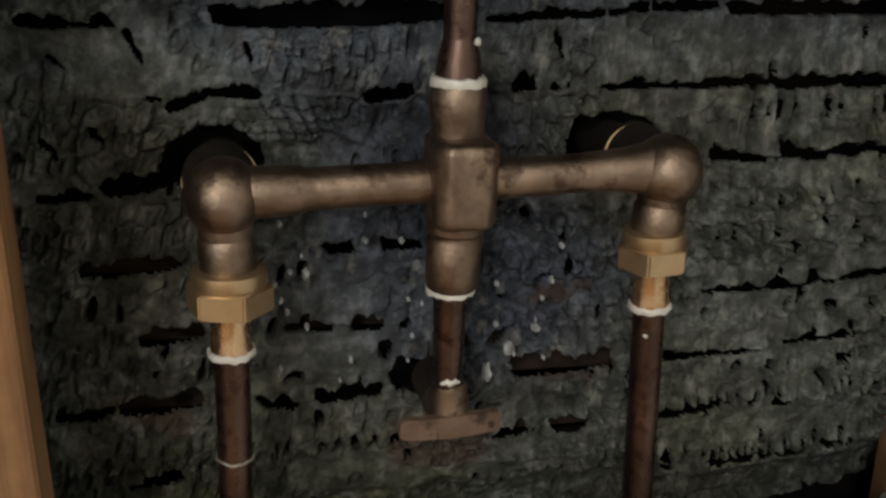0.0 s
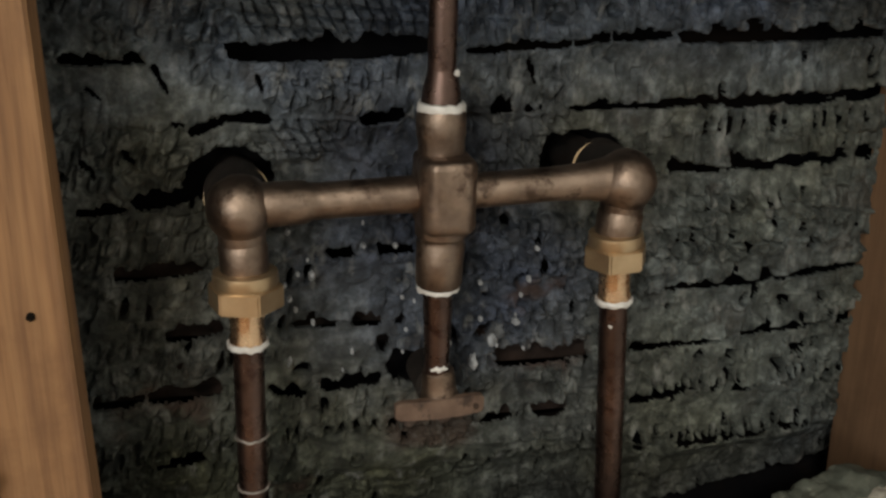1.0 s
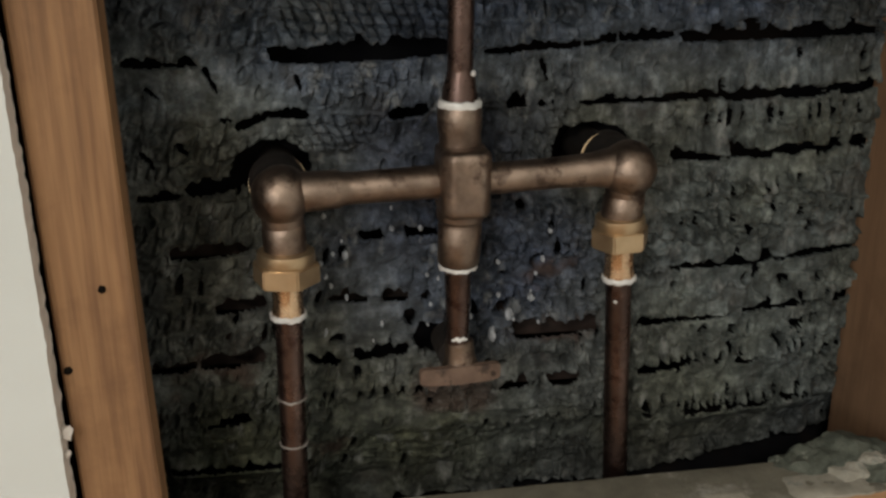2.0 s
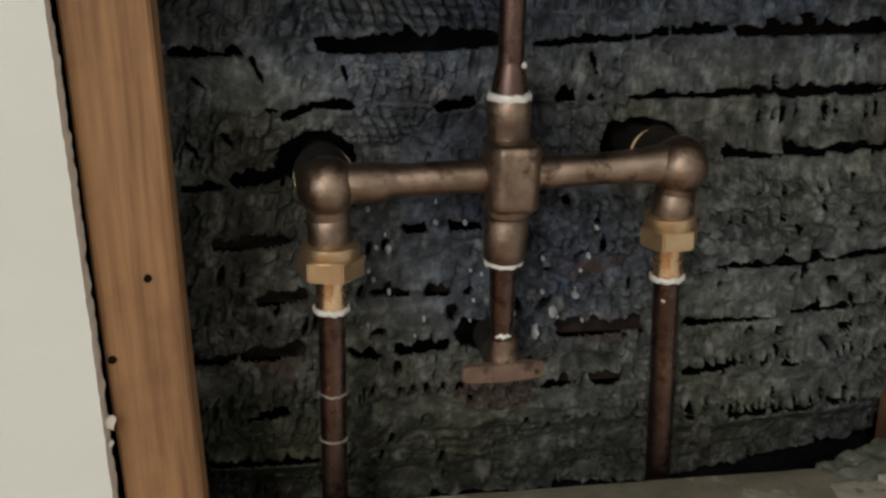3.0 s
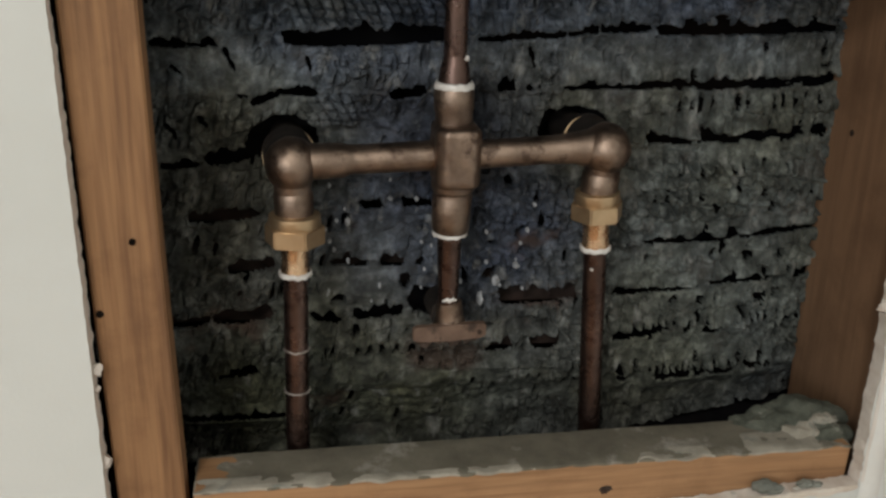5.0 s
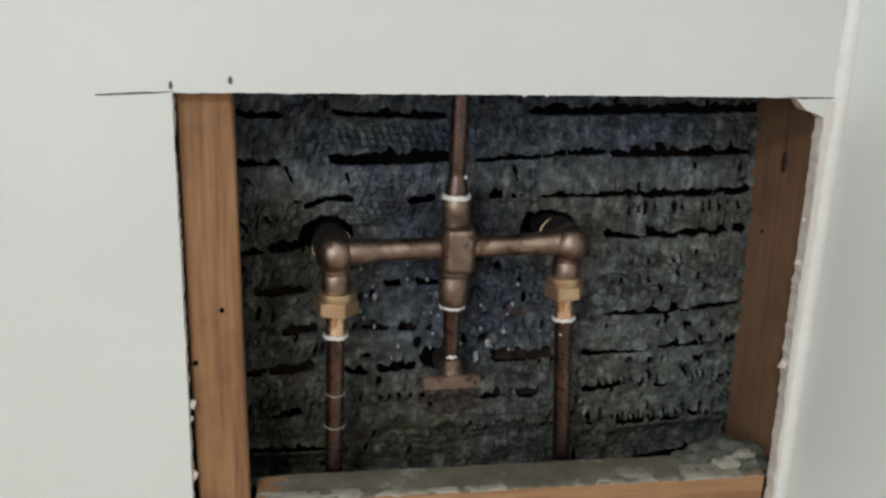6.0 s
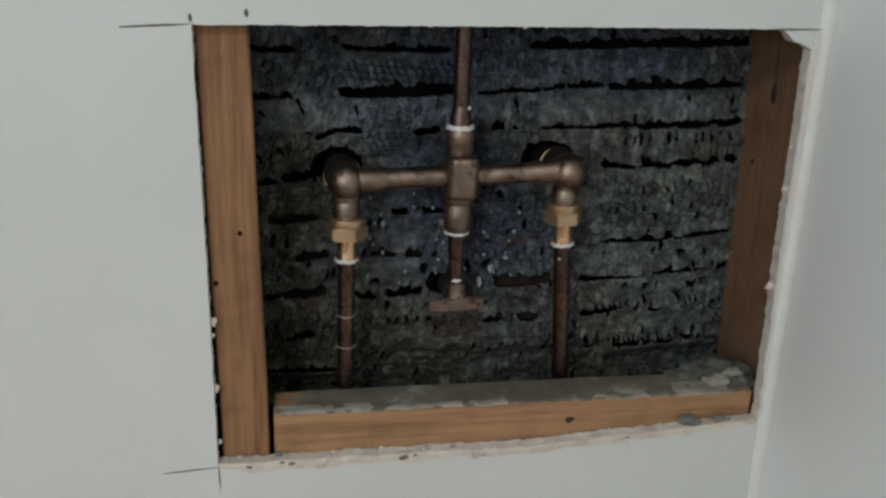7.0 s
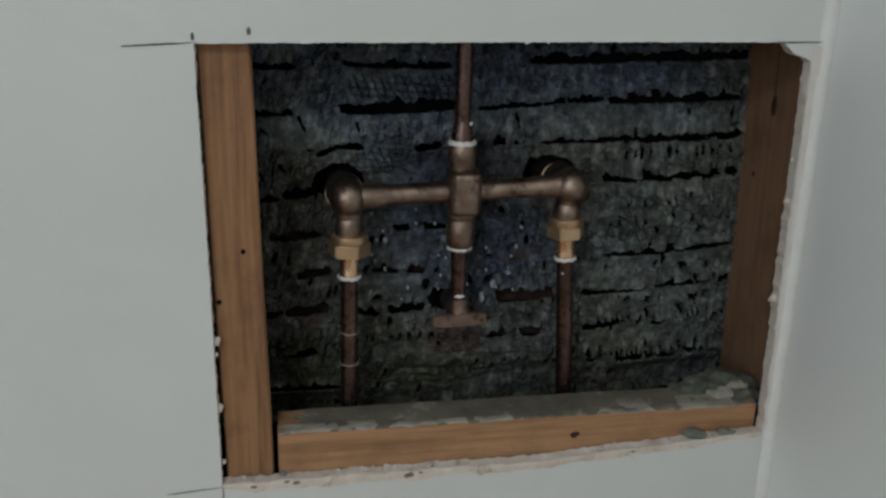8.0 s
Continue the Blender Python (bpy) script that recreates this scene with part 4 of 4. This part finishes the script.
    gap(0.319, 0.836, 0.330, 0.839, 0.0038, 0)
    gap(0.331, 0.836, 0.390, 0.844, 0.0032, 0)
    gap(0.233, 0.794, 0.302, 0.797, 0.0029, .1)
    gap(0.310, 0.799, 0.364, 0.803, 0.0022, .1)
    gap(0.378, 0.803, 0.391, 0.807, 0.0051, 0)
    gap(0.238, 0.756, 0.279, 0.762, 0.0044, .35)
    gap(0.295, 0.760, 0.301, 0.764, 0.0057, 0)
    gap(0.311, 0.759, 0.326, 0.759, 0.0025, .5)
    gap(0.274, 0.717, 0.346, 0.723, 0.0041, .3)
    gap(0.354, 0.725, 0.375, 0.726, 0.0038, .5)
    gap(0.247, 0.719, 0.257, 0.720, 0.0057, 0)
    gap(0.148, 0.793, 0.206, 0.796, 0.0076, 0)
    gap(0.138, 0.753, 0.164, 0.756, 0.0038, .3)
    gap(0.175, 0.753, 0.198, 0.755, 0.0044, .2)
    gap(0.021, 0.868, 0.096, 0.869, 0.0063, .75)
    gap(0.285, 0.911, 0.388, 0.917, 0.0020, .5)
    gap(0.185, 0.948, 0.390, 0.954, 0.0016, .15)
    gap(0.170, 1.024, 0.272, 1.027, 0.0060, 0)
    gap(0.270, 1.027, 0.386, 1.030, 0.0060, 0)
    gap(0.000, 1.021, 0.097, 1.019, 0.0040, .2)
    gap(-0.080, 1.019, -0.042, 1.018, 0.0040, .2)
    gap(-0.085, 0.704, 0.010, 0.705, 0.0020, .3)

    def teeth(x0, x1, z0, z1, tall, pitch, share, seed):
        """A row of short upright slits between drips, uneven in height and spacing."""
        nonlocal deep, H
        u = (lean + 0.4 * wob) / pitch
        i = np.floor(u)
        j = np.zeros(i.shape)
        cu = i + 0.5 + 0.5 * (hashed(i, j, seed) - 0.5)
        mid = z0 + (z1 - z0) * (X - x0) / (x1 - x0) + 0.35 * tall * (hashed(i, j, seed + 1) - 0.5)
        half = tall * (0.45 + 0.5 * hashed(i, j, seed + 2))
        wide = 0.0011 + 0.0010 * hashed(i, j, seed + 3)
        taper = 0.55 + 0.45 * np.clip((mid + half - Z) / (2 * half + 1e-6), 0, 1)
        d = np.maximum(np.abs(u - cu) * pitch / (wide * taper), np.abs(Z - mid) / half) + 0.25 * layered(X / 0.004, Z / 0.004, seed + 4, 2)
        chosen = (hashed(i, j, seed + 5) < share) * (X > x0) * (X < x1)
        deep = np.maximum(deep, chosen * soft(1.15, 0.85, d))
        band = soft(-0.008, 0.0, X - x0) * soft(-0.008, 0.0, x1 - X) * np.exp(-((Z - z0 - (z1 - z0) * (X - x0) / (x1 - x0)) / (tall * 1.2)) ** 2)
        H = H + 0.0020 * band * soft(0.0, 0.3, np.abs(u - cu)) - 0.004 * chosen * soft(1.9, 0.9, d)

    teeth(0.270, 0.372, 0.7235, 0.7275, 0.0055, 0.0052, 0.75, 201)
    teeth(0.236, 0.388, 0.7620, 0.7690, 0.0050, 0.0066, 0.55, 211)
    teeth(0.262, 0.386, 0.9340, 0.9390, 0.0070, 0.0088, 0.60, 221)
    teeth(0.285, 0.388, 0.9170, 0.9220, 0.0060, 0.0090, 0.65, 231)
    teeth(0.255, 0.385, 0.8850, 0.8900, 0.0050, 0.0080, 0.55, 241)
    teeth(0.255, 0.385, 0.8660, 0.8720, 0.0055, 0.0085, 0.55, 251)
    teeth(0.020, 0.095, 0.7560, 0.7580, 0.0050, 0.0070, 0.40, 261)
    teeth(0.130, 0.205, 0.7200, 0.7220, 0.0045, 0.0075, 0.45, 271)

    def hole(x, z, rx, rz):
        nonlocal deep
        d = np.hypot((X - x) / rx, (Z - z) / rz) + 0.28 * layered(X / 0.014, Z / 0.014, 91)
        deep = np.maximum(deep, soft(1.06, 0.94, d))

    def crack(x0, z0, x1, z1, wide):
        """A short dark split between two points."""
        nonlocal deep
        f = np.clip(((X - x0) * (x1 - x0) + (Z - z0) * (z1 - z0)) / ((x1 - x0) ** 2 + (z1 - z0) ** 2), 0, 1)
        d = np.hypot(X - x0 - f * (x1 - x0) + 0.5 * wob, Z - z0 - f * (z1 - z0)) + 0.4 * frayed
        deep = np.maximum(deep, soft(1.2, 0.8, d / (wide * (1.1 - 0.6 * f))))

    crack(-0.040, 0.973, -0.034, 0.959, 0.0014)
    crack(-0.032, 0.943, -0.027, 0.943, 0.0015)
    crack(-0.074, 0.962, -0.068, 0.957, 0.0014)
    crack(-0.078, 0.926, -0.072, 0.917, 0.0018)
    crack(-0.058, 0.930, -0.052, 0.921, 0.0013)
    crack(0.012, 0.968, 0.014, 0.960, 0.0010)
    crack(0.160, 0.974, 0.163, 0.962, 0.0011)
    # openings round the fittings; the stem ones are widened for the shade behind them
    hole(-0.007, 0.914, 0.0235, 0.0160)
    hole(0.195, 0.918, 0.0245, 0.0175)
    hole(0.0955, 0.7965, 0.0165, 0.0125)
    # the coat stops short of the block, higher towards the corner
    # below this edge the added black sheet stands for a band of shade
    sill = 0.657 + 0.19 * np.clip(X - 0.26, 0, 1) + 0.0045 * layered(X / 0.012, Z / 0.4, 301, 3)
    deep = np.maximum(deep, soft(0.0012, -0.0012, Z - sill))
    Y = COAT - np.clip(H, -0.034, 0.019) + 0.005 * deep
    slope_z, slope_x = np.gradient(Y, step)
    size = np.sqrt(slope_x ** 2 + slope_z ** 2 + 1)
    N = np.stack([slope_x / size, -1 / size, slope_z / size], -1)
    splits = [0.7225 + 0.0376 * k for k in range(-3, 12)]
    rows = [0] + [int(round((z - zs[0]) / step)) for z in splits if zs[0] + 0.01 < z < zs[-1] - 0.01] + [len(zs) - 1]
    coat = tagged(new("wall_render"), "rough dark grey cement render pressed through lath in courses", "wall", kind="structure")
    n = len(xs)
    for a, b in zip(rows, rows[1:]):
        pts = np.stack([X[a:b + 1], Y[a:b + 1], Z[a:b + 1]], -1).reshape(-1, 3)
        m = b - a + 1
        c = (np.arange(m - 1)[:, None] * n + np.arange(n - 1)[None, :]).ravel()
        quads = np.stack([c, c + 1, c + n + 1, c + n], 1)
        slot = deep[a:b + 1].ravel()
        # drop the slot faces, so that the added black sheet reads as shade
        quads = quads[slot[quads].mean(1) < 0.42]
        me = bpy.data.meshes.new("render_course")
        me.from_pydata(pts.tolist(), [], quads.tolist())
        me.materials.append(RENDER_COAT)
        me.shade_smooth()
        me.normals_split_custom_set_from_vertices(N[a:b + 1].reshape(-1, 3).tolist())
        ob = new("render_course", me)
        ob.parent = coat


def flecks():
    """Pale splashes and one long drip of lime on the render."""
    coat = bpy.data.objects["wall_render"]
    random.seed(9)
    spots = [(0.130, 0.800, 0.0021, 2.4), (0.036, 0.860, 0.0019, 1.4), (0.065, 0.876, 0.0014, 1.0), (0.083, 0.875, 0.0014, 1.2), (0.155, 0.824, 0.0022, 1.0), (0.162, 0.850, 0.0014, 1.5), (0.141, 0.813, 0.0024, 1.6), (0.166, 0.869, 0.0013, 1.3)]
    spots += [(0.02 + 0.16 * random.random(), 0.80 + 0.11 * random.random(), 0.0006 + 0.0008 * random.random(), 1 + random.random()) for _ in range(34)]
    for k, (x, z, r, tall) in enumerate(spots):
        part("lime_fleck", ball((x, 0.3885, z), r, (1, 2.2, tall), 0.5, k, 2), FLECK, coat)


def shade_sheet():
    """Added black sheet behind the render: seen through its slots as their shade."""
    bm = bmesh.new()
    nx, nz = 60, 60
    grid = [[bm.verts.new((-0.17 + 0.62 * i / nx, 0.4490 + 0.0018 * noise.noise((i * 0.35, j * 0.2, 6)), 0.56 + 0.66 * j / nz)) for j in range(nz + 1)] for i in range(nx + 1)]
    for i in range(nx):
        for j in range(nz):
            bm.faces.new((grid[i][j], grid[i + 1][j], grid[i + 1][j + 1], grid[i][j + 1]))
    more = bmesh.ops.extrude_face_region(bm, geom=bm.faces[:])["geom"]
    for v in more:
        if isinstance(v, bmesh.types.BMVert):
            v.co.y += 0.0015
    tagged(part("wall_shade_sheet", bm, SHADE_BLACK), "added black sheet behind the grey render, standing in for shade in its slots", "building paper", kind="structure")


def laths():
    """Assumed brown wooden laths in the wider slots; the left three imitate brownish shade."""
    coat = bpy.data.objects["wall_render"]
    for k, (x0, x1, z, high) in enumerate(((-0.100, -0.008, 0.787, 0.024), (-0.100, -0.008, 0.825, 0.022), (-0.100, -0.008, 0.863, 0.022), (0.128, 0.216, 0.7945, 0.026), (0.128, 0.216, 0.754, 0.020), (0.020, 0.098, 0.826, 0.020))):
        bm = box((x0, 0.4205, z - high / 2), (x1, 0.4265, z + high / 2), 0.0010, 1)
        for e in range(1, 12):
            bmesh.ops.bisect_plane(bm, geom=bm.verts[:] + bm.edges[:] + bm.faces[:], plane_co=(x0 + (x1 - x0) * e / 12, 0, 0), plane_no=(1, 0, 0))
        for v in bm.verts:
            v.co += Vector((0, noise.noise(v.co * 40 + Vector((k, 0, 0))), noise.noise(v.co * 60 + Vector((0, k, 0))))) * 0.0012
        part("lath", bm, SHADE_LATH, coat, "dark brown wooden lath, assumed and added to colour a slot")


shade_sheet()
render_coat()
laths()
flecks()
